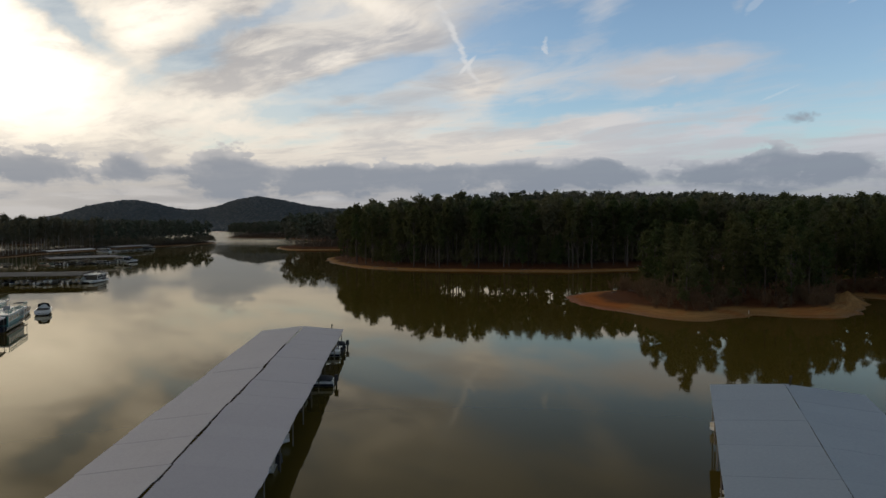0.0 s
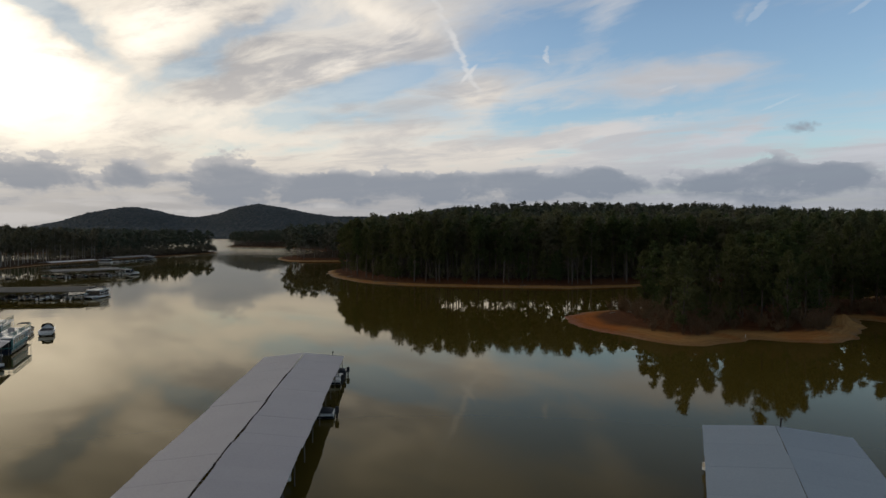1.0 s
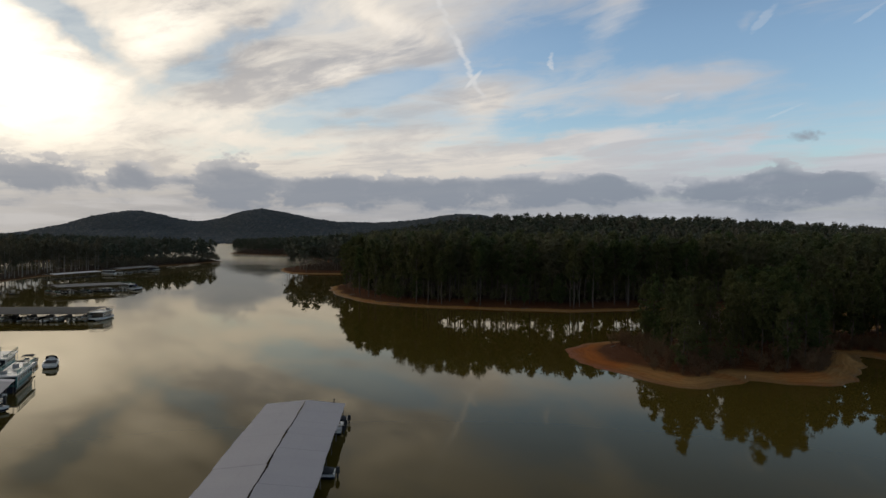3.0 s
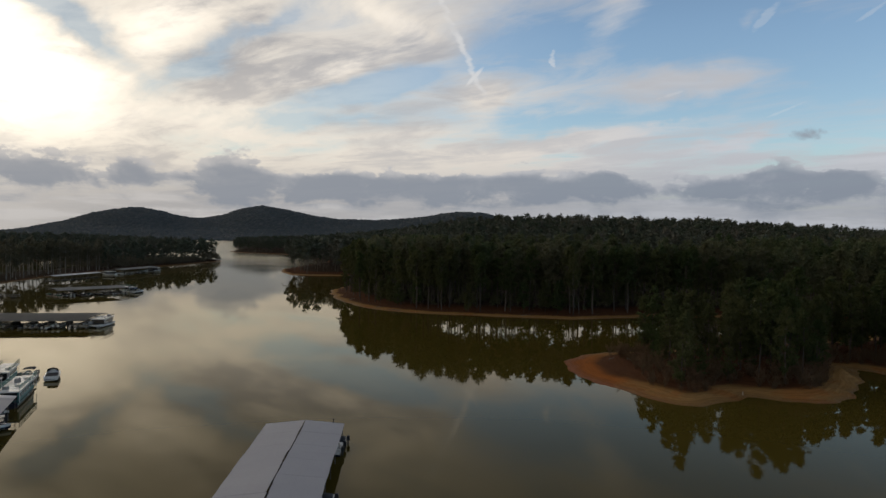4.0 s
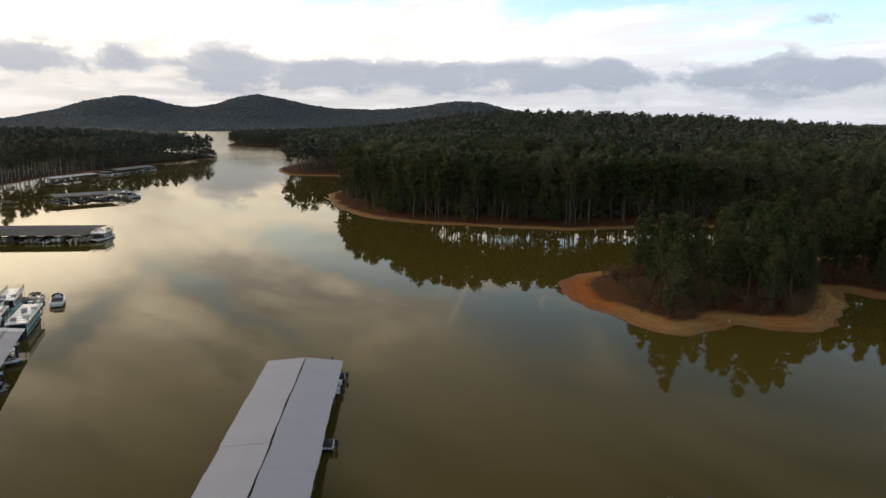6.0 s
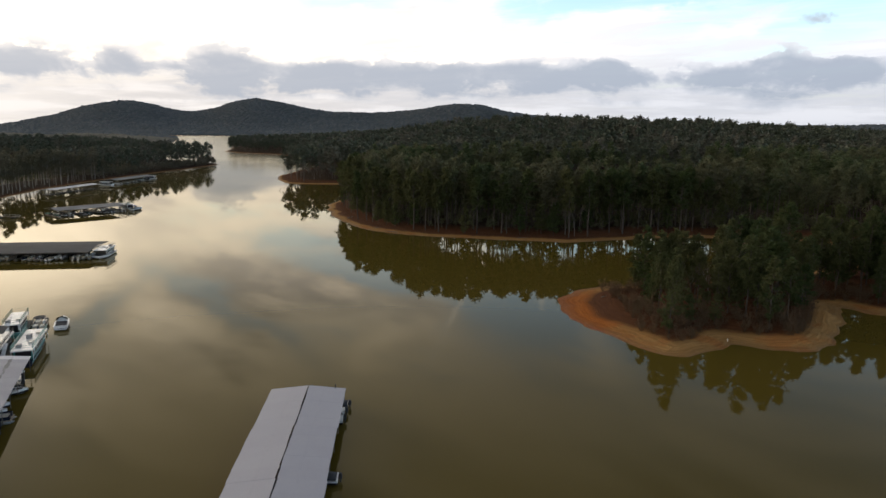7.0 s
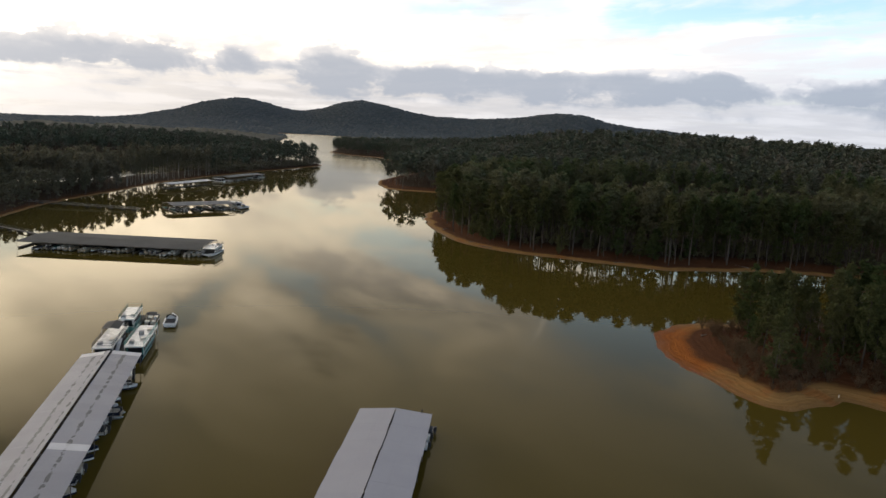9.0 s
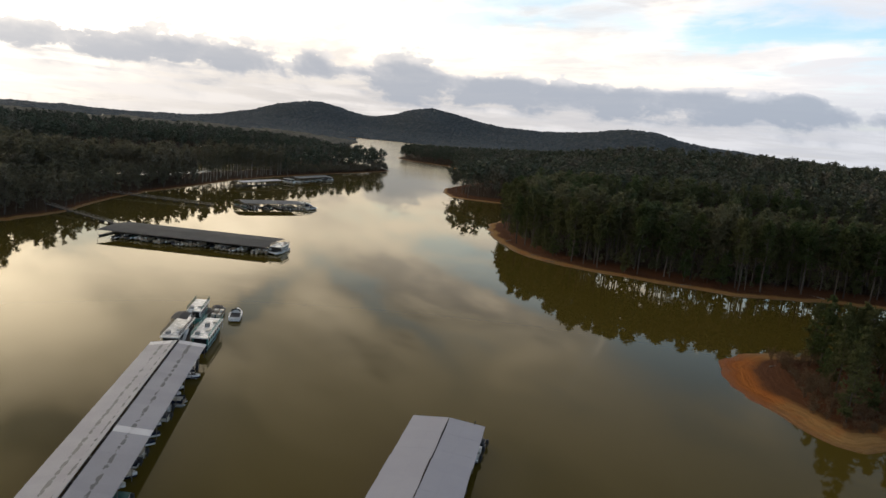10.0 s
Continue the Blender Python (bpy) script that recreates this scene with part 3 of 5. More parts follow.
# hills: x, y, height, reach across, reach along
HILLS = [(20, 900, 17, 260, 200), (310, 880, 22, 300, 240), (600, 760, 2, 260, 240), (-120, 1150, 5, 160, 300),
         (-900, 1500, 4, 300, 500)]
# crest of the mountains behind: azimuth in degrees, height in metres
CREST = [(-60, 30), (-50, 22), (-44, 14), (-38, 20), (-33, 38), (-30.8, 66), (-29.2, 95), (-27.6, 140), (-26, 172), (-24.4, 184), (-22.8, 174), (-21.2, 136),
         (-19.9, 132), (-18.4, 140), (-16.8, 188), (-15.2, 210), (-13.4, 196), (-11.2, 160), (-9, 140), (-6, 136), (-3.4, 150), (-1, 178), (1.2, 200),
         (2.8, 192), (4.8, 156), (7, 132), (12, 108), (20, 84), (30, 88), (36, 100), (44, 60)]


def land(x, y):
    """Height of the ground."""
    d = inland(x, y) + 1.1 * wave(x, y, 9.0, 1.0) + 0.45 * wave(x, y, 3.1, 7.0)
    up_ = np.maximum(d, 0)
    steep = np.where((x < -150) | (y > 250), 1.9, 1.0)
    h = np.minimum(up_ * steep, 10) * 0.10 + np.clip((up_ - 7) / 7, 0, 1) ** 2 * 1.0 + 3.0 * (1 - np.exp(-np.maximum(up_ - 12, 0) / 70))
    h += np.clip(up_ / 30, 0, 1) * (0.35 * wave(x, y, 7.0, 2.0) + 0.9 * wave(x, y, 40.0, 3.0)) + np.clip(up_ / 5, 0, 1) * 0.09 * wave(x, y, 2.1, 5.0)
    grow = np.clip(up_ / 180, 0, 1) ** 1.3
    for hx, hy, hh, rx, ry in HILLS:
        h += grow * hh * np.exp(-((x - hx) / rx) ** 2 - ((y - hy) / ry) ** 2)
    a, r = np.degrees(np.arctan2(x, y)), np.hypot(x, y)
    crest = sum(np.interp(a + o, [c[0] for c in CREST], [c[1] for c in CREST]) for o in (-0.4, 0.0, 0.4)) / 3 - 22
    h += np.clip(up_ / 150, 0, 1) * np.maximum(crest, 0) * np.exp(-((r - 4380) / np.where(r < 4380, 620, 300)) ** 2)
    h += np.clip((r - 900) / 900, 0, 1) * np.clip(up_ / 120, 0, 1) * (5.0 * wave(x, y, 190.0, 4.0) + 2.5 * wave(x, y, 75.0, 6.0) + 4)
    # a heap of washed gravel at the eastern corner of the headland
    h += np.clip(up_ / 4, 0, 1) * (2.3 * np.exp(-((x - 92) / 5) ** 2 - ((y - 155) / 6) ** 2) + 0.8 * np.exp(-((x - 80) / 9) ** 2 - ((y - 143) / 6) ** 2)) * (1 + 0.55 * wave(x, y, 2.4, 8.0) + 0.25 * wave(x, y, 1.1, 3.0))
    return np.where(d > 0, h, np.maximum(d * 0.16, -4.0)), d


def build_ground():
    angles = np.radians(np.concatenate([np.linspace(-60, 42, 540), np.linspace(46, 297, 110)]))
    rings = np.concatenate([[1.0, 40.0, 90.0], 110.0 * (4800 / 110.0) ** np.linspace(0, 1, 310)])
    a, r = np.meshgrid(angles, rings)
    x, y = r * np.sin(a), r * np.cos(a)
    z, d = land(x, y)
    nr, na = x.shape
    i, j = np.meshgrid(np.arange(nr - 1), np.arange(na), indexing="ij")
    k = (j + 1) % na
    f = np.stack([i * na + j, i * na + k, (i + 1) * na + k, (i + 1) * na + j], -1).reshape(-1, 4)[:, ::-1]
    me = array_mesh("ground", np.stack([x, y, z], -1).reshape(-1, 3), f, M_GROUND)
    me.polygons.foreach_set("use_smooth", [True] * len(me.polygons))
    at = me.attributes.new("inland", "FLOAT", "POINT")
    at.data.foreach_set("value", d.astype(np.float32).ravel())
    return tagged(new("ground", me), "sandy and orange-clay lake shore rising to wooded hills", "ground", kind="structure")


build_ground()
water = Shape()
ring = [(4700 * math.cos(2 * math.pi * i / 48), 4700 * math.sin(2 * math.pi * i / 48), 0.0) for i in range(48)]
water.add([(0, 0, 0.0)] + ring, [(0, 1 + i, 1 + (i + 1) % 48) for i in range(48)])
tagged(new("water", water.mesh("water", M_WATER)), "calm olive-brown lake water mirroring the sky", "water", kind="structure")


# ---------------------------------------------------------------- trees
def blades(rng, centres, size, count, droop=0.0):
    """Tufts of narrow triangles round the given centres."""
    n = len(centres) * count
    c = np.repeat(centres, count, axis=0)
    d = rng.normal(size=(n, 3))
    d[:, 2] = d[:, 2] * 0.6 + 0.25 - droop
    d /= np.linalg.norm(d, axis=1)[:, None]
    s = np.cross(d, rng.normal(size=(n, 3)))
    s /= np.linalg.norm(s, axis=1)[:, None] + 1e-9
    ln = size * rng.uniform(0.7, 1.3, (n, 1))
    o = c + rng.normal(size=(n, 3)) * size * 0.28
    v = np.stack([o - s * ln * 0.30, o + s * ln * 0.30, o + d * ln], 1).reshape(-1, 3)
    return v, np.arange(n * 3).reshape(-1, 3)


def cone_sticks(a, b, r0, r1, n=3):
    """Tapered sticks from points a to points b."""
    d = b - a
    d = d / (np.linalg.norm(d, axis=1)[:, None] + 1e-9)
    s = np.cross(d, np.array([0.31, 0.17, 0.93]))
    s /= np.linalg.norm(s, axis=1)[:, None] + 1e-9
    u = np.cross(d, s)
    vs = []
    for p, r in ((a, r0), (b, r1)):
        for i in range(n):
            w = 2 * math.pi * i / n
            vs.append(p + (s * math.cos(w) + u * math.sin(w)) * r)
    v = np.stack(vs, 1).reshape(-1, 3)
    base = np.arange(len(a))[:, None] * 2 * n
    f = np.concatenate([np.stack([base[:, 0] + i, base[:, 0] + (i + 1) % n, base[:, 0] + n + (i + 1) % n, base[:, 0] + n + i], -1) for i in range(n)])
    return v, f


def pine(seed, h, tufts, count, size, crown_from=0.42, spread=0.15, sides=7, k=8):
    """Corners and faces of a tall pine: a bending tapered trunk with limbs, and a loose crown."""
    rng = np.random.default_rng(seed)
    zz = np.linspace(-0.6, h * 0.97, k)
    lean = rng.normal(size=2) * 0.012 * h
    cx = lean[0] * (zz / h) ** 2 + 0.12 * np.sin(zz * 0.4 + seed)
    cy = lean[1] * (zz / h) ** 2 + 0.12 * np.cos(zz * 0.33 + seed)
    axis = np.stack([cx, cy, zz], -1)
    rad = 0.0115 * h * (1 - 0.84 * zz.clip(0) / h)
    tv, tf = cone_sticks(axis[:-1], axis[1:], rad[:-1, None], rad[1:, None], sides)
    nb = max(8, tufts // 7)
    bz = h * (crown_from + (0.985 - crown_from) * rng.uniform(0, 1, nb) ** 0.85)
    rel = (bz / h - crown_from) / (1 - crown_from)
    reach = spread * h * (0.35 + 1.05 * np.sin(np.pi * np.clip(0.12 + rel * 0.80, 0, 1)) ** 0.8) * (1 - 0.55 * rel ** 2) * rng.uniform(0.55, 1.15, nb)
    w = rng.uniform(0, 2 * np.pi, nb)
    root = np.stack([np.interp(bz, zz, cx), np.interp(bz, zz, cy), bz], -1)
    tip = root + np.stack([np.cos(w) * reach, np.sin(w) * reach, reach * rng.uniform(-0.05, 0.45, nb)], -1)
    lv, lf = cone_sticks(root, tip, 0.0032 * h, 0.0008 * h, 3)
    # a few dead stubs under the crown
    at = rng.integers(0, nb, tufts)
    along = rng.uniform(0.35, 1.05, tufts)[:, None]
    cen = root[at] + (tip[at] - root[at]) * along + rng.normal(size=(tufts, 3)) * size * 0.45
    top = np.array([[cx[-1], cy[-1], h * 0.97]]) + rng.normal(size=(max(3, tufts // 25), 3)) * [0.4, 0.4, 0.6]
    cv, cf = blades(rng, np.concatenate([cen, top]), size, count)
    if k < 8:
        return (tv, tf), (cv, cf)
    return (np.concatenate([tv, lv]), np.concatenate([tf, lf + len(tv)])), (cv, cf)


def canopy_clump(seed, h, r):
    """Corners and faces of one uneven treetop clump of a far wood."""
    rng = np.random.default_rng(seed)
    a = np.arange(6) * np.pi / 3 + rng.uniform(-0.3, 0.3, 6)
    low = np.stack([np.cos(a), np.sin(a), np.full(6, -0.15)], -1) * [r, r, h] * rng.uniform(0.75, 1.2, (6, 1))
    mid = np.stack([np.cos(a + 0.4), np.sin(a + 0.4), np.full(6, 0.62)], -1) * [r * 0.66, r * 0.66, h] * rng.uniform(0.7, 1.25, (6, 1))
    v = np.concatenate([low, mid, [[rng.normal() * r * 0.15, rng.normal() * r * 0.15, h]]])
    f = []
    for i in range(6):
        j = (i + 1) % 6
        f += [(i, j, 6 + i), (j, 6 + j, 6 + i), (6 + i, 6 + j, 12)]
    return (v[:3], np.array([(0, 1, 2)])), (v, np.array(f))


def bare(seed, h, depth=4):
    """A leafless broad-leaved tree: trunk and forking limbs, and a haze of twigs."""
    rng = np.random.default_rng(seed)
    a, b, ra, rb = [], [], [], []
    tips = []

    def fork(p, d, ln, r, n):
        q = p + d * ln
        a.append(p), b.append(q), ra.append(r), rb.append(r * 0.66)
        if n == 0:
            tips.append(q)
            return
        for _ in range(3 if n < depth else 2):
            e = d + rng.normal(size=3) * 0.42
            e[2] += 0.18
            fork(p + d * ln * rng.uniform(0.6, 1.0), e / np.linalg.norm(e), ln * rng.uniform(0.55, 0.78), r * 0.58, n - 1)

    fork(np.array([0, 0, -0.5]), np.array([rng.normal() * 0.05, rng.normal() * 0.05, 1.0]), h * 0.42, 0.0085 * h, depth)
    limbs = cone_sticks(np.array(a), np.array(b), np.array(ra)[:, None], np.array(rb)[:, None], 4)
    t = np.array(tips)
    n = len(t) * 5
    c = np.repeat(t, 5, axis=0)
    e = c + rng.normal(size=(n, 3)) * [0.6, 0.6, 0.5] + [0, 0, 0.35]
    s = rng.normal(size=(n, 3)) * 0.035
    twv = np.stack([c - s, c + s, e], 1).reshape(-1, 3)
    return limbs, (twv, np.arange(n * 3).reshape(-1, 3))


def tiled(protos, xs, ys, zs, scales, turns, which):
    """Many copies of small prototype meshes as one array pair."""
    vs, fs, k = [], [], 0
    for p, (v, f) in enumerate(protos):
        at = np.nonzero(which == p)[0]
        if not len(at):
            continue
        c, s = np.cos(turns[at])[:, None], np.sin(turns[at])[:, None]
        sc = scales[at][:, None]
        X = (v[:, 0] * c - v[:, 1] * s) * sc + xs[at][:, None]
        Y = (v[:, 0] * s + v[:, 1] * c) * sc + ys[at][:, None]
        Z = v[:, 2] * sc + zs[at][:, None]
        vs.append(np.stack([X, Y, Z], -1).reshape(-1, 3))
        fs.append((f[None] + (np.arange(len(at)) * len(v))[:, None, None]).reshape(-1, f.shape[1]) + k)
        k += len(at) * len(v)
    return np.concatenate(vs), np.concatenate(fs)


def scatter(rng, x0, x1, y0, y1, gap, keep):
    """A jittered grid of points for which keep(x, y, distance inland) holds."""
    gx, gy = np.meshgrid(np.arange(x0, x1, gap), np.arange(y0, y1, gap))
    x = (gx + rng.uniform(-0.48, 0.48, gx.shape) * gap).ravel()
    y = (gy + rng.uniform(-0.48, 0.48, gy.shape) * gap).ravel()
    z, d = land(x, y)
    ok = keep(x, y, d)
    return x[ok], y[ok], z[ok], d[ok]


def in_view(x, y, margin=6):
    a = np.degrees(np.arctan2(x, y + 6))
    return (a > -52 - margin) & (a < 34 + margin)


TREE_TALL = [pine(11 + i, 24.5, 340, 7, 0.74, 0.38 + 0.05 * (i % 3), 0.105 + 0.010 * (i % 4)) for i in range(5)]
TREE_FULL = [pine(24 + i, 23.0, 370, 7, 0.74, 0.10 + 0.07 * (i % 3), 0.122 + 0.010 * (i % 3)) for i in range(5)]
TREE_LOW = [pine(41 + i, 12.0, 300, 7, 0.62, 0.08 + 0.05 * (i % 2), 0.19) for i in range(3)]
TREE_BARE = [bare(71 + i, 17.0 + i) for i in range(4)]


def tree_thing(name, proto, bark, leaf, label, group):
    root = empty(name, Matrix.Identity(4), label, "tree", group)
    part("trunk", array_mesh("trunk", *proto[0], bark), None, root)
    part("crown", array_mesh("crown", *proto[1], leaf), None, root)
    return root


def plant(root, spots, first=True):
    """Stand copies of a tree at spots (x, y, z, scale, turn)."""
    for i, (x, y, z, s, w) in enumerate(spots):
        m = Matrix.LocRotScale((x, y, z - 0.1), Euler((0, 0, w)), (s, s, s * (0.94 + 0.12 * ((i * 37) % 10) / 10)))
        if i == 0:
            root.matrix_world = m
        else:
            keep = root.scale.copy()
            root.scale = (1, 1, 1)
            copy_thing(root, m)
            root.scale = keep


def hidden_clearing(x, y, d):
    """Unseen clearing added behind the shore pines, with young trees, so reflections show sky."""
    return (d > 50) & (y > 300) & (y < 510 + 0.10 * x) & (x > -60) & (x < 190)


def nose(x, y):
    """The wooded nose where the channel bends away."""
    return (x > -480) & (x < -120) & (y > 960) & (y < 1420)


def build_woods():
    rng = np.random.default_rng(5)
    # trees one can tell apart: the near headland and the first row of the next point
    hx, hy, hz, hd = scatter(rng, 42, 150, 134, 212, 4.8, lambda x, y, d: (d > 7.5) & in_view(x, y, 3) & (x > 51 + 3 * np.sin(y)) & ~((d < 14) & (np.mod(x + 0.6 * y, 17.0) < 3.5)))
    fx, fy, fz, fd = scatter(rng, -70, 125, 270, 470, 6.0, lambda x, y, d: (d > 6.0) & (d < 17) & in_view(x, y, 2) & (y > 262))
    x, y, z = np.concatenate([hx, fx]), np.concatenate([hy, fy]), np.concatenate([hz, fz])
    order = np.arange(len(x))
    spots = {}
    for i in order:
        headland = y[i] < 240
        near_edge = headland and x[i] < 65
        r = rng.uniform()
        if r < (0.04 if headland else 0.10):
            kind = ("bare", rng.integers(4))
        elif r < (0.34 if near_edge else 0.36 if headland else 0.34):
            kind = ("low", rng.integers(3))
        elif headland and r < (0.92 if near_edge else 0.82 if hd[i] > 18 else 0.60):
            kind = ("full", rng.integers(5))
        else:
            kind = ("tall", rng.integers(5))
        s = rng.uniform(0.82, 1.12) * (0.68 if near_edge else (0.66 if hd[i] < 15 else 0.80) if headland else 1.0)
        spots.setdefault(kind, []).append((x[i], y[i], z[i], s, rng.uniform(0, 6.28)))
    for (kind, k), at in spots.items():
        if kind == "tall":
            plant(tree_thing("pine_tree", TREE_TALL[k], M_BARK, M_NEEDLE, "tall dark green pine with bare lower trunk on lake shore", "shore trees"), at)
        elif kind == "full":
            plant(tree_thing("pine_tree", TREE_FULL[k], M_BARK, M_NEEDLE, "full-crowned dark green pine on the sandy headland", "shore trees"), at)
        elif kind == "low":
            plant(tree_thing("pine_tree", TREE_LOW[k], M_BARK, M_NEEDLE, "young bushy dark green pine on the lake shore", "shore trees"), at)
        else:
            plant(tree_thing("bare_tree", TREE_BARE[k], M_PALEBARK, M_TWIG, "leafless pale-barked winter tree among the shore pines", "bare shore trees"), at)
    # the woods behind, too many to count
    mids = [pine(101 + i, 24.5, 190, 4, 1.1, 0.40 + 0.05 * (i % 3), 0.112 + 0.012 * (i % 3), 4, 5) for i in range(8)]
    lows = [pine(191 + i, 22.0, 110, 3, 1.6, 0.14 + 0.08 * (i % 3), 0.14, 4, 4) for i in range(6)]
    young = [pine(171 + i, 8.0, 26, 4, 1.2, 0.12, 0.20, 3, 3) for i in range(4)]
    fars = [pine(131 + i, 22.0, 32, 3, 2.5, 0.32, 0.15, 3, 2) for i in range(6)]
    hills = [canopy_clump(151 + i, 5.0 + i % 3, 13.0 + i % 4) for i in range(9)]
    for name, protos, mat, bark, gap, lo, hi, span, keep in (
            ("woods_near", mids, M_MIDWOOD, M_BARK, 7.9, 0, 560, (-110, 380, 130, 560), lambda x, y, d: (d > 15) & ~((x < 150) & (y < 214) & (x > 40)) & ~hidden_clearing(x, y, d)),
            ("woods_belt", mids, M_MIDWOOD, M_BARK, 6.2, 0, 560, (-80, 140, 262, 470), lambda x, y, d: (d > 17) & (d < 42)),
            ("young_woods", young, M_NEEDLE, M_BARK, 6.0, 0, 560, (-70, 260, 290, 540), lambda x, y, d: hidden_clearing(x, y, d)),
            ("woods_back", fars, M_HAZY_FARWOOD, M_BARK, 9.8, 440, 1500, (-900, 760, 180, 1450), lambda x, y, d: (d > 4) & ((np.hypot(x, y) < 1150) | nose(x, y)) & ((np.hypot(x, y) > 620) | (x > 380) | ((x > -215) & (x < -110)) | (x < -420) | ((np.hypot(x, y) > 560) & (x > -110)))),
            ("undergrowth", young, M_MIDWOOD, M_BARK, 4.6, 0, 460, (-70, 330, 130, 460), lambda x, y, d: (d > 11.5) & (d < 46) & (y > 250) & ~hidden_clearing(x, y, d)),
            ("woods_left", lows, M_HAZY_LEFTWOOD, M_BARK, 6.6, 0, 620, (-420, -215, 40, 800), lambda x, y, d: (d > 1.8) & ~((y > 425) & (y < 560) & (x > -330))),
            ("woods_strip", mids, M_HAZY_LEFTWOOD, M_PALEBARK, 6.4, 0, 760, (-335, -255, 425, 560), lambda x, y, d: (d > 1.8) & (d < 13)),
            ("shore_thicket", young, M_HAZY_LEFTWOOD, M_BARK, 4.6, 0, 900, (-350, -225, 555, 830), lambda x, y, d: (d > 1.2) & (d < 16)),
            ("woods_foothills", hills, M_HAZY_FARWOOD, M_BARK, 19.0, 1150, 2250, (-2200, 900, 600, 2250), lambda x, y, d: (d > 4) & ~nose(x, y)),
            ("woods_hills", hills, M_HAZY_HILLWOOD, M_BARK, 24.0, 2250, 4480, (-3500, 2600, 600, 4480), lambda x, y, d: d > 4)):
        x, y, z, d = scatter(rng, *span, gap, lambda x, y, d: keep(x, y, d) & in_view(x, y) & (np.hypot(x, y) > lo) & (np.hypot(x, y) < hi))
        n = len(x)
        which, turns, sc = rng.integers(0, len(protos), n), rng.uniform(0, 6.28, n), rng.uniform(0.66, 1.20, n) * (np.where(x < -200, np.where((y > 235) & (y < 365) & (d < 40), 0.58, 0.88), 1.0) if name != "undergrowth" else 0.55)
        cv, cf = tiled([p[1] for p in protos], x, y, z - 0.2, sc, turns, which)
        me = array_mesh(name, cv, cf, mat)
        if lo > 1000:
            me.polygons.foreach_set("use_smooth", [True] * len(me.polygons))
        ob = new(name, me)
        tagged(ob, "dense dark green pine woods covering the shore and hills", "woods", kind="stuff")
        if lo < 1000:
            tv, tf = tiled([p[0] for p in protos], x, y, z - 0.2, sc, turns, which)
            tr = new("trunks", array_mesh("trunks", tv, tf, bark))
            tr.parent = ob
            tagged(tr, "slim brown pine trunks", kind="stuff")


build_woods()


# ---------------------------------------------------------------- docks
def along_dock(far_left, far_right, length, z=0.0):
    """A frame at the middle of a dock's lake end: x to the right, y outward along the dock; the dock runs to -length."""
    l, r = Vector(far_left), Vector(far_right)
    e = (r - l).normalized()
    return Matrix.Translation((*((l + r) / 2), z)) @ Matrix.Rotation(math.atan2(e.y, e.x), 4, "Z"), (r - l).length


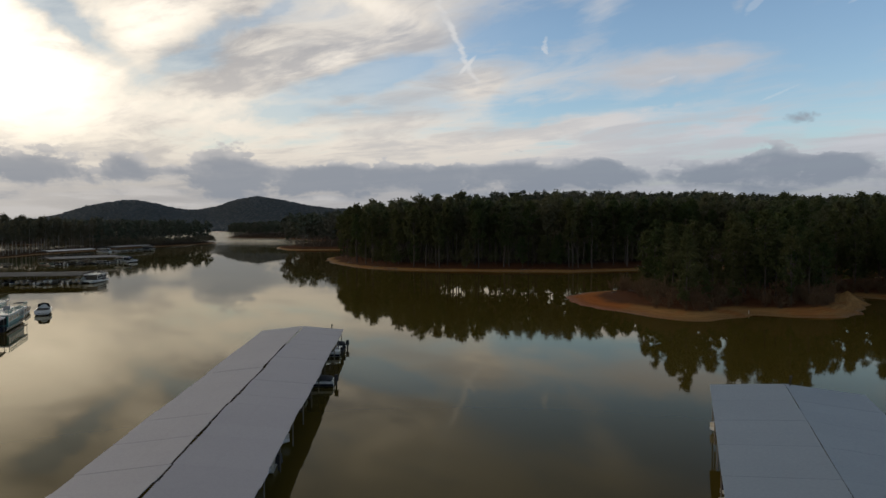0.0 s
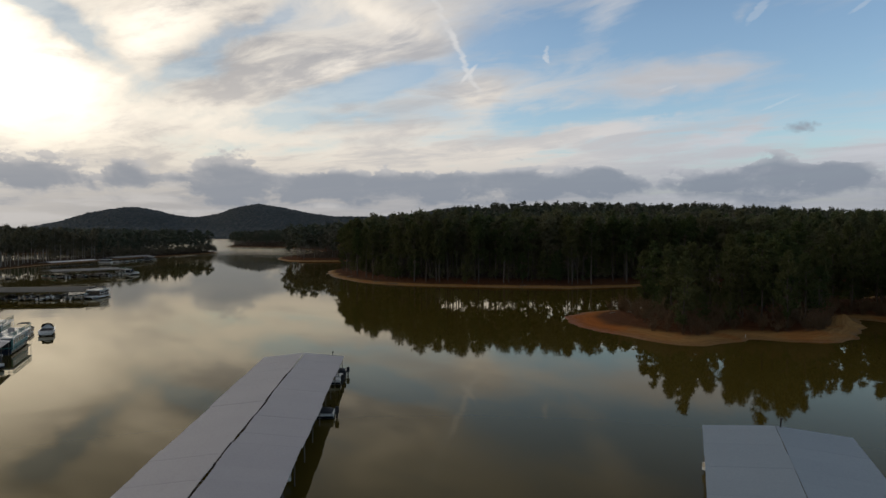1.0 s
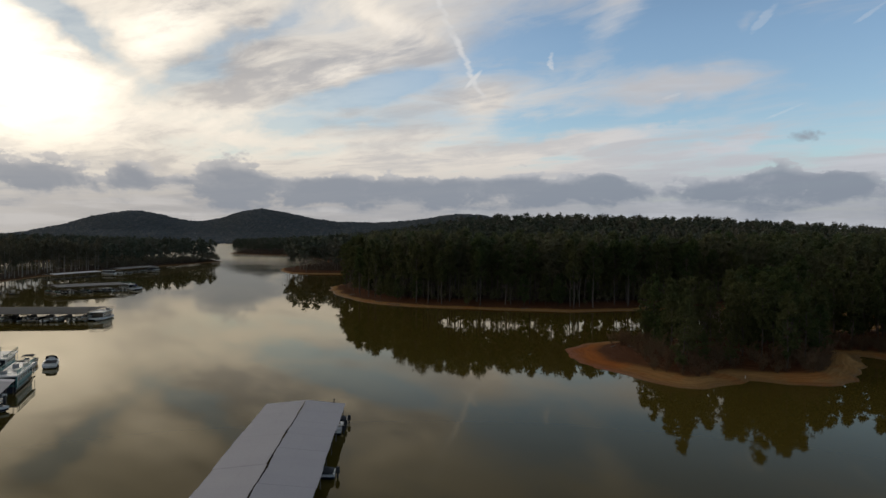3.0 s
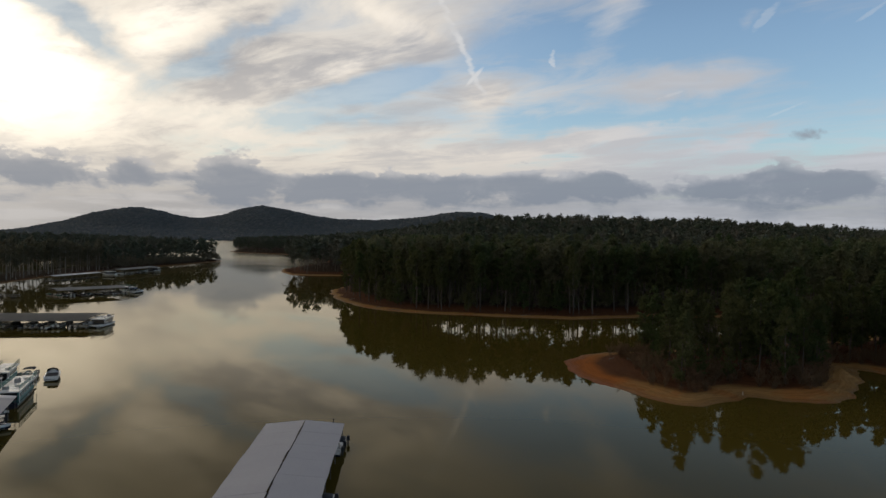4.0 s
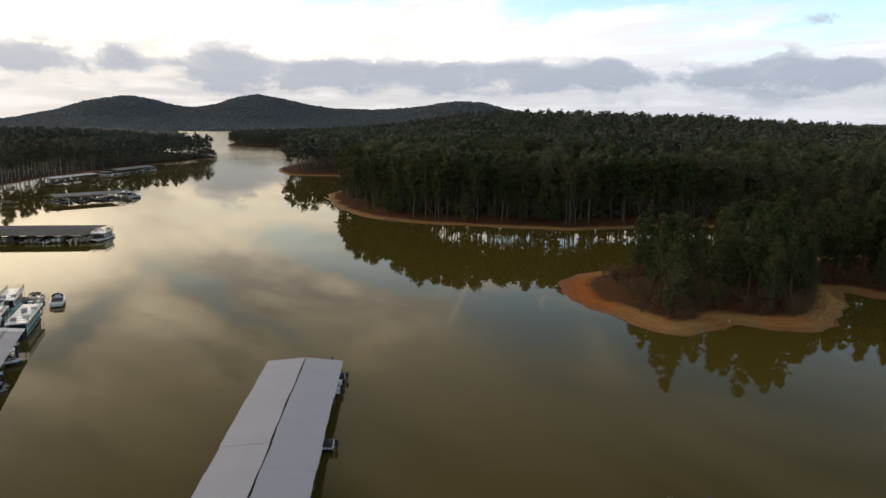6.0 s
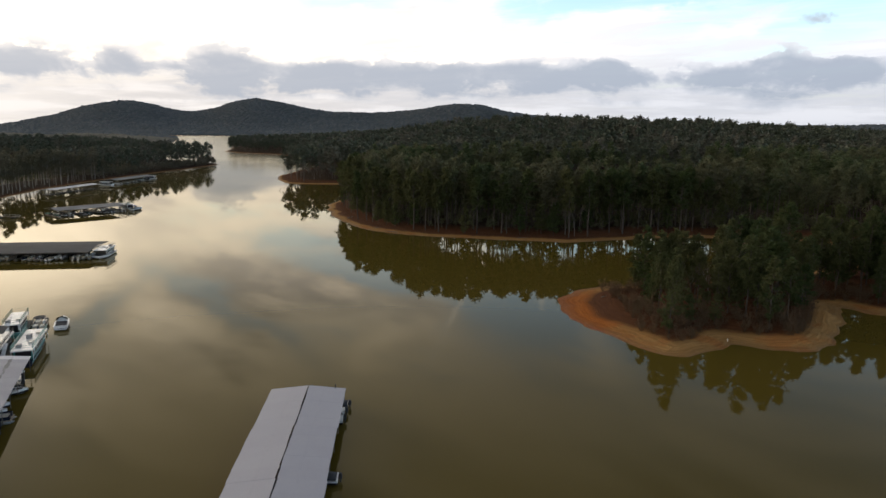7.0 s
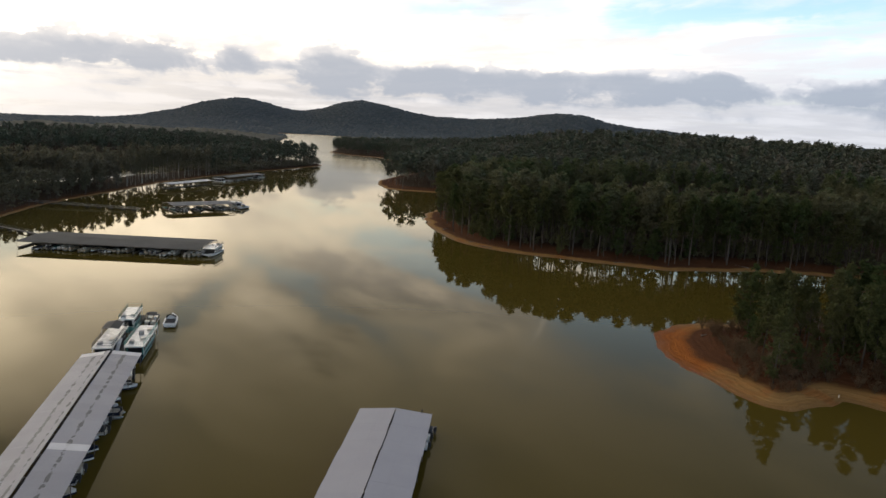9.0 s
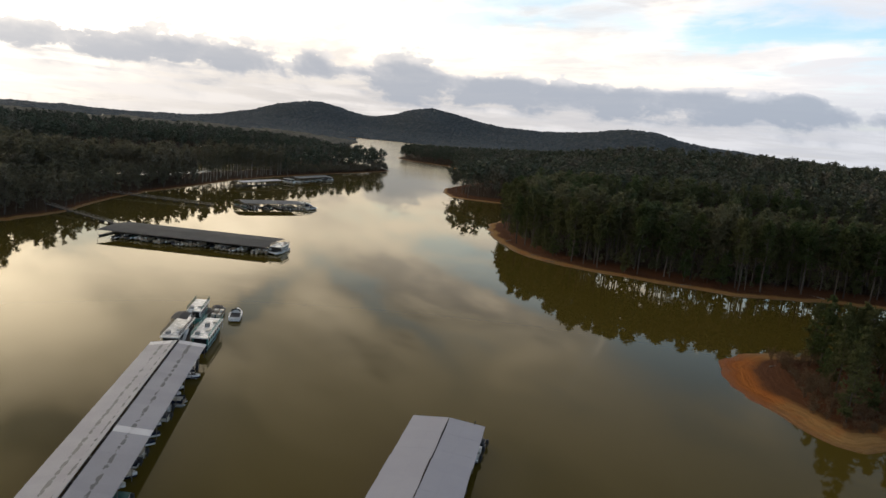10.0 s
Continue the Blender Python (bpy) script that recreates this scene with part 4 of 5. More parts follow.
def covered_dock(m, width, length, look_, label, eave=3.9, rise=0.85, sheet=3.05, gap=0.10, seed=1, bay=6.1, walkway=1.5, uneven=0.004, ragged=True, cap=False, odd=(), wander=0.0):
    """A floating boat dock under a long low gable roof, open on all sides."""
    rng = random.Random(seed)
    dock = empty("covered_dock", m, label, "dock", "covered docks")
    hw = width / 2
    n = max(2, round(length / sheet))
    step = length / n
    mats = {}
    for side in (-1, 1):
        thick = 0.05
        for kind in {look_, *(k for _, _, k in odd)}:
            for var in range(4):
                s = Shape()
                wob = (0.6, 0.95, 1.3, 0.8, 0.6) if ragged else (1, 1, 1, 1, 1)
                a, b, c = gap * wob[var + 1], hw, gap * wob[var]
                v = [(side * a, -step, eave + rise * (1 - a / hw)), (side * b, -step, eave), (side * b, 0.02, eave), (side * c, 0.02, eave + rise * (1 - c / hw))]
                v += [(x, y, z - thick) for x, y, z in v]
                f = [(0, 1, 2, 3), (7, 6, 5, 4), (0, 4, 5, 1), (1, 5, 6, 2), (2, 6, 7, 3), (3, 7, 4, 0)]
                s.add(v, [q[::-1] for q in f] if side < 0 else f)
                mats[side, kind, var] = s.mesh("roof_panel", M_ROOF[kind])
        for i in range(n):
            kind = look_
            for sd, k, kd in odd:
                if sd == side and k == i:
                    kind = kd
            p = part("roof_panel", mats[side, kind, i % 4], None, dock)
            p.location = (rng.uniform(-0.015, 0.015) + wander * (math.sin(i * 0.71) + 0.6 * math.sin(i * 1.9 + 1)), -i * step, 0.006 * (i % 2) + rng.uniform(0, uneven))
    # black strip added under the ridge opening in place of shade inside
    part("gap_shade_strip", Shape().box(-gap - 0.05, gap + 0.05, -length, 0, eave + rise - 0.75, eave + rise - 0.45), M_DARK, dock, "black strip standing for shade in the ridge gap")
    if cap:
        a, b = gap + 0.02, 1.15
        za, zb = eave + rise * (1 - a / hw) + 0.05, eave + rise * (1 - b / hw) + 0.05
        part("ridge_cap", Shape().add([(-b, -length, zb), (-a, -length, za), (-a, 0, za), (-b, 0, zb), (-b, -length, zb - 0.04), (-a, -length, za - 0.04), (-a, 0, za - 0.04), (-b, 0, zb - 0.04)],
                                      [(0, 1, 2, 3), (7, 6, 5, 4), (0, 4, 5, 1), (1, 5, 6, 2), (2, 6, 7, 3), (3, 7, 4, 0)]), M_ROOF["worn"], dock, "worn ridge cap beside the gap")
    for side in (-1, 1):
        part("eave_beam", Shape().box(side * (hw - 0.25) - 0.07, side * (hw - 0.25) + 0.07, -length, -0.05, eave - 0.22, eave - 0.03), M_TIMBER, dock)
    deck = Shape().box(-walkway / 2, walkway / 2, -length, 0.6, 0.42, 0.55)
    part("walkway", deck, M_TIMBER, dock, "weathered timber walkway")
    part("float", Shape().box(-walkway / 2 + 0.1, walkway / 2 - 0.1, -length, 0.4, -0.2, 0.41), M_FLOAT, dock, "black float under the walkway")
    bays = max(1, round(length / bay))
    pitch = length / bays
    post = Shape().tube((0, 0, 0.3), (0, 0, eave - 0.05), 0.06, n=6).mesh("post", M_TIMBER)
    tall = Shape().tube((0, 0, 0.3), (0, 0, eave + rise - 0.2), 0.07, n=6).mesh("post", M_TIMBER)
    finger = Shape().box(0, hw - 2.0, -0.35, 0.35, 0.40, 0.52)
    finger.box(0.4, hw - 2.1, -0.28, 0.28, -0.15, 0.395)
    finger = finger.mesh("finger_pier", M_TIMBER)
    truss = Shape().tube((-hw + 0.25, 0, eave - 0.12), (hw - 0.25, 0, eave - 0.12), 0.045, n=4)
    truss.tube((-hw + 0.25, 0, eave - 0.1), (0, 0, eave + rise - 0.14), 0.04, n=4).tube((hw - 0.25, 0, eave - 0.1), (0, 0, eave + rise - 0.14), 0.04, n=4)
    truss.tube((-hw / 2, 0, eave - 0.1), (-hw / 2, 0, eave + rise / 2 - 0.1), 0.03, n=4).tube((hw / 2, 0, eave - 0.1), (hw / 2, 0, eave + rise / 2 - 0.1), 0.03, n=4)
    truss = truss.mesh("truss", M_STEEL)
    for i in range(bays + 1):
        y = -min(max(i * pitch, 0.25), length - 0.25)
        for side in (-1, 1):
            for x in (hw - 0.25, walkway / 2 + 0.1):
                p = part("post", post if x > 2 else tall, None, dock)
                p.location = (side * x, y, 0)
            if i % 1 == 0:
                p = part("finger_pier", finger, None, dock)
                p.matrix_local = pose(0, y, 0, 0, 0, 0 if side > 0 else 180) @ Matrix.Translation((walkway / 2, 0, 0))
        p = part("truss", truss, None, dock)
        p.location = (0, y, 0)
    return dock


DOCK_A, WIDTH_A = along_dock((-27.4, 103.75), (-15.4, 104.55), 140)
covered_dock(DOCK_A, WIDTH_A, 140, "clean", "long floating dock under a clean pale grey metal roof", seed=3, eave=2.6, rise=0.6, gap=0.12, wander=0.07)
DOCK_F, WIDTH_F = along_dock((23.6, 61.7), (35.0, 57.7), 100)
covered_dock(DOCK_F, WIDTH_F, 90, "blue", "floating dock under a plain blue-grey metal roof", seed=4, gap=0.03, rise=0.5)
DOCK_B, WIDTH_B = along_dock((-84.4, 113.4), (-74.6, 117.4), 130)
covered_dock(DOCK_B, WIDTH_B, 124, "worn", "long floating dock under a worn, stained and patched metal roof", seed=5, eave=3.0, rise=0.7, gap=0.24, sheet=2.0, cap=True, uneven=0.012, ragged=False,
             odd=((-1, 0, "pale"), (1, 0, "pale"), (1, 20, "pale")))
DOCK_C, WIDTH_C = along_dock((-121.6, 245.2), (-117.8, 222.8), 66)
covered_dock(DOCK_C, WIDTH_C, 63, "dark", "wide floating dock under a dark grey roof full of boats", seed=6, eave=2.8, rise=0.6, bay=5.5, sheet=6.0)
DOCK_D, WIDTH_D = along_dock((-177.0, 364.0), (-165.0, 354.5), 40)
covered_dock(DOCK_D, WIDTH_D, 34, "mid", "floating dock under a grey roof full of boats", seed=7, eave=3.3, rise=0.8, bay=5.5, sheet=6.0)
DOCK_E, WIDTH_E = along_dock((-250.0, 566.0), (-238.0, 565.0), 55)
covered_dock(DOCK_E, WIDTH_E, 54, "mid", "far floating dock under a grey roof beside the wooded shore", seed=8, eave=3.5, rise=0.8, bay=6.0, sheet=6.0)
DOCK_G, WIDTH_G = along_dock((-249.5, 480.0), (-240.5, 479.0), 55)
covered_dock(DOCK_G, WIDTH_G, 48, "pale", "far low dock under a pale roof beside the wooded shore", seed=9, eave=3.4, rise=0.5, bay=8.0, sheet=6.0)


def roof_pipe(m, x, y, z, h, label):
    p = empty("roof_pipe", m @ Matrix.Translation((x, y, z)), label, "pipe", "roof pipes")
    part("stem", Shape().tube((0, 0, -0.1), (0.05, 0, h), 0.07, n=8), M_DARK, p)
    part("cowl", Shape().tube((0.05, 0, h), (0.08, 0, h + 0.16), 0.12, 0.10, n=8), M_DARK, p)


roof_pipe(DOCK_A, 4.3, -0.3, 2.6 + 0.6 * (1 - 4.3 / 6.0), 0.5, "short black vent pipe standing on a metal roof")
roof_pipe(DOCK_F, 0.35, -0.4, 4.36, 0.7, "slim black vent pipe beside a roof ridge")


# ---------------------------------------------------------------- boats
def hull_shape(L, B, H, keel=-0.25, flare=0.86, blunt=0.0):
    """A boat's hull from stern (y=0) to bow (y=L), deck closed on top."""
    s = Shape()
    rings = []
    for k in range(9):
        t = k / 8
        w = B / 2 * (1 - (1 - blunt) * max(0.0, (t - 0.45) / 0.55) ** 2.2)
        w = max(w, 0.04)
        top = H * (0.86 + 0.22 * t * t)
        kz = keel + (0.55 * H - keel) * max(0.0, (t - 0.72) / 0.28) ** 2
        y = L * t
        rings.append([(-w, y, top), (-w * flare, y, (top + kz) * 0.42), (0, y, kz), (w * flare, y, (top + kz) * 0.42), (w, y, top)])
    return s.loft(rings)


def runabout(m, hullmat, open_, cover, label, L=5.8):
    """A small motor boat, open or under canvas."""
    B, H = 2.25, 0.85
    b = empty("motor_boat", m, label, "boat", "moored motor boats")
    part("hull", hull_shape(L, B, H), hullmat, b, smooth=False)
    stripe = hull_shape(L * 1.004, B * 1.012, H * 0.55, keel=-0.1)
    part("boot_stripe", stripe, M_NAVY if hullmat is M_WHITE else M_WHITE, b)
    if open_:
        # no recess is cut: a black slab stands for the shade inside
        pit = part("cockpit", Shape().box(-0.82, 0.82, 0.9, L * 0.55, H * 0.84, H * 0.93), M_BLACK, b, "black slab standing for the shaded open cockpit")
        part("hatch", Shape().box(-0.4, 0.4, L * 0.66, L * 0.84, H * 0.95, H * 1.02), M_BLACK, b)
        part("bench", Shape().box(-0.8, 0.8, 0.75, 1.2, H * 0.9, H * 1.35), M_TAN, pit, "tan vinyl bench")
        for x in (-0.8, 0.25):
            part("seat", Shape().box(x, x + 0.55, 2.2, 2.75, H * 0.9, H * 1.3), M_TAN, pit, "tan vinyl seat")
        ws = Shape().add([(-0.9, L * 0.55, H * 0.95), (0, L * 0.64, H * 0.95), (0.9, L * 0.55, H * 0.95), (0.78, L * 0.49, H * 1.5), (0, L * 0.57, H * 1.5), (-0.78, L * 0.49, H * 1.5)], [(0, 1, 4, 5), (1, 2, 3, 4), (5, 4, 1, 0), (4, 3, 2, 1)])
        part("windshield", ws, M_GLASS, b)
    else:
        rings = []
        for k in range(7):
            t = k / 6
            w = B / 2 * (1.02 - 0.75 * max(0.0, t - 0.45) ** 1.6)
            z = H * (0.92 + 0.12 * t) + 0.42 * math.sin(math.pi * min(1.0, 0.15 + t * 0.85)) + 0.04 * math.sin(k * 2.1)
            rings.append([(-w, 0.15 + L * 0.86 * t, H * 0.8), (-w * 0.75, 0.15 + L * 0.86 * t, (z + H * 0.9) / 2 + 0.05), (0, 0.15 + L * 0.86 * t, z), (w * 0.75, 0.15 + L * 0.86 * t, (z + H * 0.9) / 2 + 0.05), (w, 0.15 + L * 0.86 * t, H * 0.8)])
        part("canvas_cover", Shape().loft(rings), cover, b, smooth=True)
    part("outboard_motor", Shape().box(-0.22, 0.22, -0.55, -0.05, 0.55, 1.25, taper=0.05).box(-0.07, 0.07, -0.4, -0.2, -0.35, 0.55), M_BLACK, b, "black outboard motor")
    return b


def pontoon(m, top, fence, label, L=7.0):
    """A flat-decked pontoon boat with a folding sun top."""
    B = 2.5
    b = empty("pontoon_boat", m, label, "boat", "moored pontoon boats")
    for x in (-0.85, 0.85):
        t = Shape().tube((x, 0, 0.18), (x, L * 0.88, 0.18), 0.32, n=10).tube((x, L * 0.88, 0.18), (x, L, 0.34), 0.32, 0.06, n=10)
        part("pontoon", t, M_ALU, b, smooth=False)
    part("deck", Shape().box(-B / 2, B / 2, 0.1, L * 0.95, 0.50, 0.60), M_TAN, b)
    for x0, x1, y0, y1 in ((-B / 2, -B / 2 + 0.05, 0.5, L * 0.92), (B / 2 - 0.05, B / 2, 0.5, L * 0.92), (-B / 2, -0.45, L * 0.88, L * 0.92), (0.45, B / 2, L * 0.88, L * 0.92)):
        part("fence_panel", Shape().box(x0, x1, y0, y1, 0.68, 1.22), fence, b)
    for x in (-0.85, 0.55):
        part("seat", Shape().box(x - 0.3, x + 0.6, L * 0.6, L * 0.86, 0.6, 1.0), M_CREAM, b)
        part("seat", Shape().box(x - 0.3, x + 0.6, 0.7, 2.0, 0.6, 1.05), M_CREAM, b)
    part("helm", Shape().box(0.45, 1.05, L * 0.42, L * 0.50, 0.6, 1.35, taper=0.06), M_WHITE, b)
    if top:
        rings = []
        for k in range(6):
            y = L * (0.16 + 0.40 * k / 5)
            dz = 0.10 * math.sin(math.pi * k / 5)
            rings.append([(-1.15, y, 2.28 + dz), (-0.6, y, 2.46 + dz), (0.6, y, 2.46 + dz), (1.15, y, 2.28 + dz), (0.6, y, 2.41 + dz), (-0.6, y, 2.41 + dz)])
        shade_ = part("sun_top", Shape().loft(rings), top, b, smooth=False)
        for x in (-1.15, 1.15):
            for y in (0.17, 0.55):
                part("top_pole", Shape().tube((x, L * 0.36, 0.65), (x, L * y, 2.3), 0.025, n=4), M_ALU, shade_)
    part("outboard_motor", Shape().box(-0.22, 0.22, -0.45, 0.05, 0.45, 1.15, taper=0.05).box(-0.07, 0.07, -0.3, -0.1, -0.35, 0.5), M_BLACK, b, "black outboard motor")
    return b


def cruiser(m, label, top, L=8.2):
    """A cabin cruiser with a raised foredeck and a canopy over the cockpit."""
    B, H = 2.9, 1.15
    b = empty("cabin_cruiser", m, label, "boat", "moored cabin cruisers")
    part("hull", hull_shape(L, B, H, keel=-0.35), M_WHITE, b)
    part("boot_stripe", hull_shape(L * 1.003, B * 1.01, H * 0.45, keel=-0.2), M_NAVY, b)
    rings = []
    for k in range(6):
        t = k / 5
        w = 1.15 * (1 - 0.62 * t ** 1.6)
        z = H + 0.62 * (1 - t ** 1.5) + 0.12
        y = L * (0.46 + 0.40 * t)
        rings.append([(-w, y, H * 0.95), (-w * 0.85, y, z - 0.08), (0, y, z), (w * 0.85, y, z - 0.08), (w, y, H * 0.95)])
    part("cabin", Shape().loft(rings), M_WHITE, b)
    for x in (-1, 1):
        part("window", Shape().add([(x * 1.17, L * 0.48, H + 0.12), (x * 1.08, L * 0.64, H + 0.14), (x * 0.97, L * 0.63, H + 0.45), (x * 1.03, L * 0.48, H + 0.55)], [(0, 1, 2, 3), (3, 2, 1, 0)]), M_GLASS, b)
    # black slab on the deck in place of a shaded recess
    part("cockpit", Shape().box(-1.1, 1.1, 0.5, L * 0.44, H * 0.88, H * 1.0), M_BLACK, b, "black slab standing for the shaded open cockpit")
    part("windshield", Shape().add([(-1.2, L * 0.44, H + 0.1), (0, L * 0.53, H + 0.55), (1.2, L * 0.44, H + 0.1), (1.0, L * 0.38, H + 0.95), (0, L * 0.45, H + 1.15), (-1.0, L * 0.38, H + 0.95)], [(0, 1, 4, 5), (1, 2, 3, 4), (5, 4, 1, 0), (4, 3, 2, 1)]), M_GLASS, b)
    if top:
        rings = []
        for k in range(5):
            y = L * (0.10 + 0.32 * k / 4)
            dz = 0.12 * math.sin(math.pi * k / 4)
            rings.append([(-1.2, y, H + 1.2 + dz), (0, y, H + 1.4 + dz), (1.2, y, H + 1.2 + dz), (0, y, H + 1.34 + dz)])
        shade_ = part("canopy", Shape().loft(rings), top, b)
        for x in (-1.15, 1.15):
            for y in (0.12, 0.40):
                part("canopy_pole", Shape().tube((x, L * 0.26, H), (x, L * y, H + 1.2), 0.025, n=4), M_ALU, shade_)
    part("swim_platform", Shape().box(-1.2, 1.2, -0.6, 0.05, 0.28, 0.36), M_WHITE, b)
    return b


def houseboat(m, label, L=16.0, B=4.4, hullmat=None, trim=None, canopy=None, boxes=0, slide=False, wall=None):
    """A long houseboat: barge hull, glazed cabin, roof deck with rails."""
    hullmat, trim = hullmat or M_WHITE, trim or M_NAVY
    b = empty("houseboat", m, label, "houseboat", "houseboats")
    part("hull", hull_shape(L, B, 0.95, keel=-0.3, flare=0.96, blunt=0.55), hullmat, b)
    for x in (-B / 2 - 0.03, B / 2 - 0.05):
        part("rub_rail", Shape().box(x, x + 0.08, 0.1, L * 0.5, 0.70, 0.84), trim, b)
    y0, y1, hw, zr = L * 0.14, L * 0.80, B / 2 - 0.32, 2.75
    cabin = part("cabin", Shape().box(-hw, hw, y0, y1, 0.85, zr - 0.11), wall or M_WHITE, b)
    part("trim_band", Shape().box(-hw - 0.012, hw + 0.012, y0 - 0.012, y1 + 0.012, 0.98, 1.35), trim, cabin)
    pane = Shape().box(-0.015, 0.015, -0.62, 0.62, -0.38, 0.38).mesh("window", M_GLASS)
    nwin = 6
    fr = Shape().box(-0.01, 0.01, -0.74, 0.74, -0.52, 0.52).mesh("window_frame", M_WHITE)
    for i in range(nwin):
        for x in (-hw - 0.004, hw + 0.004):
            p = part("window", pane, None, cabin)
            p.location = (x, y0 + (i + 0.5) * (y1 - y0) / nwin, 1.9)
            if wall:
                q = part("window_frame", fr, None, cabin)
                q.location = (x, y0 + (i + 0.5) * (y1 - y0) / nwin, 1.9)
    for y in (y0 - 0.01, y1 + 0.01):
        part("glass_door", Shape().box(-hw + 0.25, hw - 0.25, y - 0.012, y + 0.012, 0.95, 2.5), M_GLASS, cabin)
    deck = part("roof_deck", Shape().box(-B / 2 + 0.02, B / 2 - 0.02, L * 0.09, L * 0.90, zr - 0.10, zr + 0.12), M_WHITE, b)
    post = Shape().tube((0, 0, zr + 0.1), (0, 0, zr + 0.98), 0.05, n=4).mesh("rail_post", trim)
    k = int(L * 0.9 / 1.5)
    for i in range(k + 1):
        for x in (-B / 2 + 0.1, B / 2 - 0.1):
            p = part("rail_post", post, None, deck)
            p.location = (x, L * 0.10 + i * (L * 0.79 / k), 0)
    for x in (-B / 2 + 0.1, B / 2 - 0.1):
        for z in (zr + 0.55, zr + 0.98):
            part("handrail", Shape().tube((x, L * 0.10, z), (x, L * 0.89, z), 0.065, n=4), trim, deck)
    for y in (L * 0.10, L * 0.89):
        for z in (zr + 0.55, zr + 0.98):
            part("handrail", Shape().tube((-B / 2 + 0.1, y, z), (B / 2 - 0.1, y, z), 0.025, n=4), trim, deck)
    for x in (-B / 2 + 0.12, B / 2 - 0.12):
        for y in (L * 0.105, L * 0.88):
            part("deck_post", Shape().tube((x, y, 0.8), (x, y, zr), 0.05, n=5), M_WHITE, b)
    if canopy:
        c0, c1 = L * 0.46, L * 0.76
        rings = []
        for i in range(6):
            y = c0 + (c1 - c0) * i / 5
            dz = 0.12 * math.sin(math.pi * i / 5)
            rings.append([(-B / 2 + 0.2, y, 4.65 + dz), (0, y, 4.95 + dz), (B / 2 - 0.2, y, 4.65 + dz), (0, y, 4.88 + dz)])
        shade_ = part("canopy", Shape().loft(rings), canopy, b)
        for x in (-B / 2 + 0.25, B / 2 - 0.25):
            for y in (c0 + 0.1, c1 - 0.1):
                part("canopy_pole", Shape().tube((x, y, zr), (x, y, 4.7), 0.03, n=4), M_ALU, shade_)
    for i in range(boxes):
        x = (-0.9, 0.7, -0.2, 0.9)[i % 4]
        y = L * (0.22 + 0.16 * i)
        part("roof_box", Shape().box(x - 0.45, x + 0.45, y - 0.6, y + 0.6, zr + 0.12, zr + 0.12 + (0.55, 0.35, 0.8, 0.4)[i % 4], taper=0.05), M_CREAM if i % 2 else M_STEEL, b)
    if canopy:
        part("stair", Shape().add([(1.0, L * 0.42, zr + 0.1), (1.7, L * 0.42, zr + 0.1), (1.7, L * 0.20, 0.95), (1.0, L * 0.20, 0.95), (1.0, L * 0.44, zr + 0.1), (1.7, L * 0.44, zr + 0.1), (1.7, L * 0.22, 0.95), (1.0, L * 0.22, 0.95)], [(0, 1, 2, 3), (7, 6, 5, 4), (0, 4, 5, 1), (1, 5, 6, 2), (2, 6, 7, 3), (3, 7, 4, 0)], Matrix.Translation((0.75, 0, 0))), M_WHITE, b, "white outside stair")
    part("air_conditioner", Shape().box(0.3, 1.1, L * 0.32, L * 0.38, zr + 0.12, zr + 0.48, taper=0.06), M_CREAM, b)
    if slide:
        part("slide", Shape().add([(-0.9, L * 0.08, zr + 0.6), (-0.3, L * 0.08, zr + 0.6), (-0.3, -0.9, 0.9), (-0.9, -0.9, 0.9), (-0.9, L * 0.08, zr + 0.5), (-0.3, L * 0.08, zr + 0.5), (-0.3, -0.9, 0.8), (-0.9, -0.9, 0.8)], [(0, 3, 2, 1), (4, 5, 6, 7), (0, 1, 5, 4), (1, 2, 6, 5), (2, 3, 7, 6), (3, 0, 4, 7)]), M_WHITE, b)
    return b


def berth(dock, x, y, turn):
    return dock @ pose(x, y, 0.0, 0, 0, turn)


# dock with the clean roof: bows or sterns looking out of the eastern eave
rb = random.Random(12)
hulls = (M_WHITE, M_WHITE, M_CREAM)
covers = (M_BLACK, M_GREEN, M_TAN, M_BLACK)


def moor(dock, width, side, ys, big=0.25, walk_half=0.75, out=0.5):
    """Boats in the slips on one side of a dock."""
    for i, y in enumerate(ys):
        r = rb.random()
        L = rb.uniform(5.0, 6.2)
        bow_out = rb.random() < 0.55
        reach = width / 2 + (rb.uniform(-0.3, out) if rb.random() < 0.3 else rb.uniform(-1.9, -0.6)) + (out - 0.5)
        if r < big:
            L = rb.uniform(6.0, 7.0)
            top = rb.choice((M_GREEN, M_TAN, M_BLACK, M_BLACK, None))
            lab = {M_BLUE: "pontoon boat with a blue sun top in a dock slip", M_GREEN: "pontoon boat with a green sun top in a dock slip", M_TAN: "pontoon boat with a tan sun top in a dock slip",
                   M_BLACK: "pontoon boat with a black sun top in a dock slip", None: "open pontoon boat moored in a dock slip"}[top]
            maker = lambda m: pontoon(m, top, rb.choice((M_WHITE, M_TAN, M_NAVY)), lab, L)
        else:
            hm, op, cv = rb.choice(hulls), rb.random() < 0.5, rb.choice(covers)
            tone = {M_WHITE: "white", M_NAVY: "dark navy", M_CREAM: "cream", M_RED: "red"}[hm]
            state = "with an open cockpit" if op else "under a canvas cover"
            lab = f"small {tone} motor boat {state} in a slip"
            maker = lambda m: runabout(m, hm, op, cv, lab, L)
        x = side * (reach if not bow_out else reach - L)
        maker(berth(dock, x, y, (90 if side > 0 else -90) if not bow_out else (-90 if side > 0 else 90)))


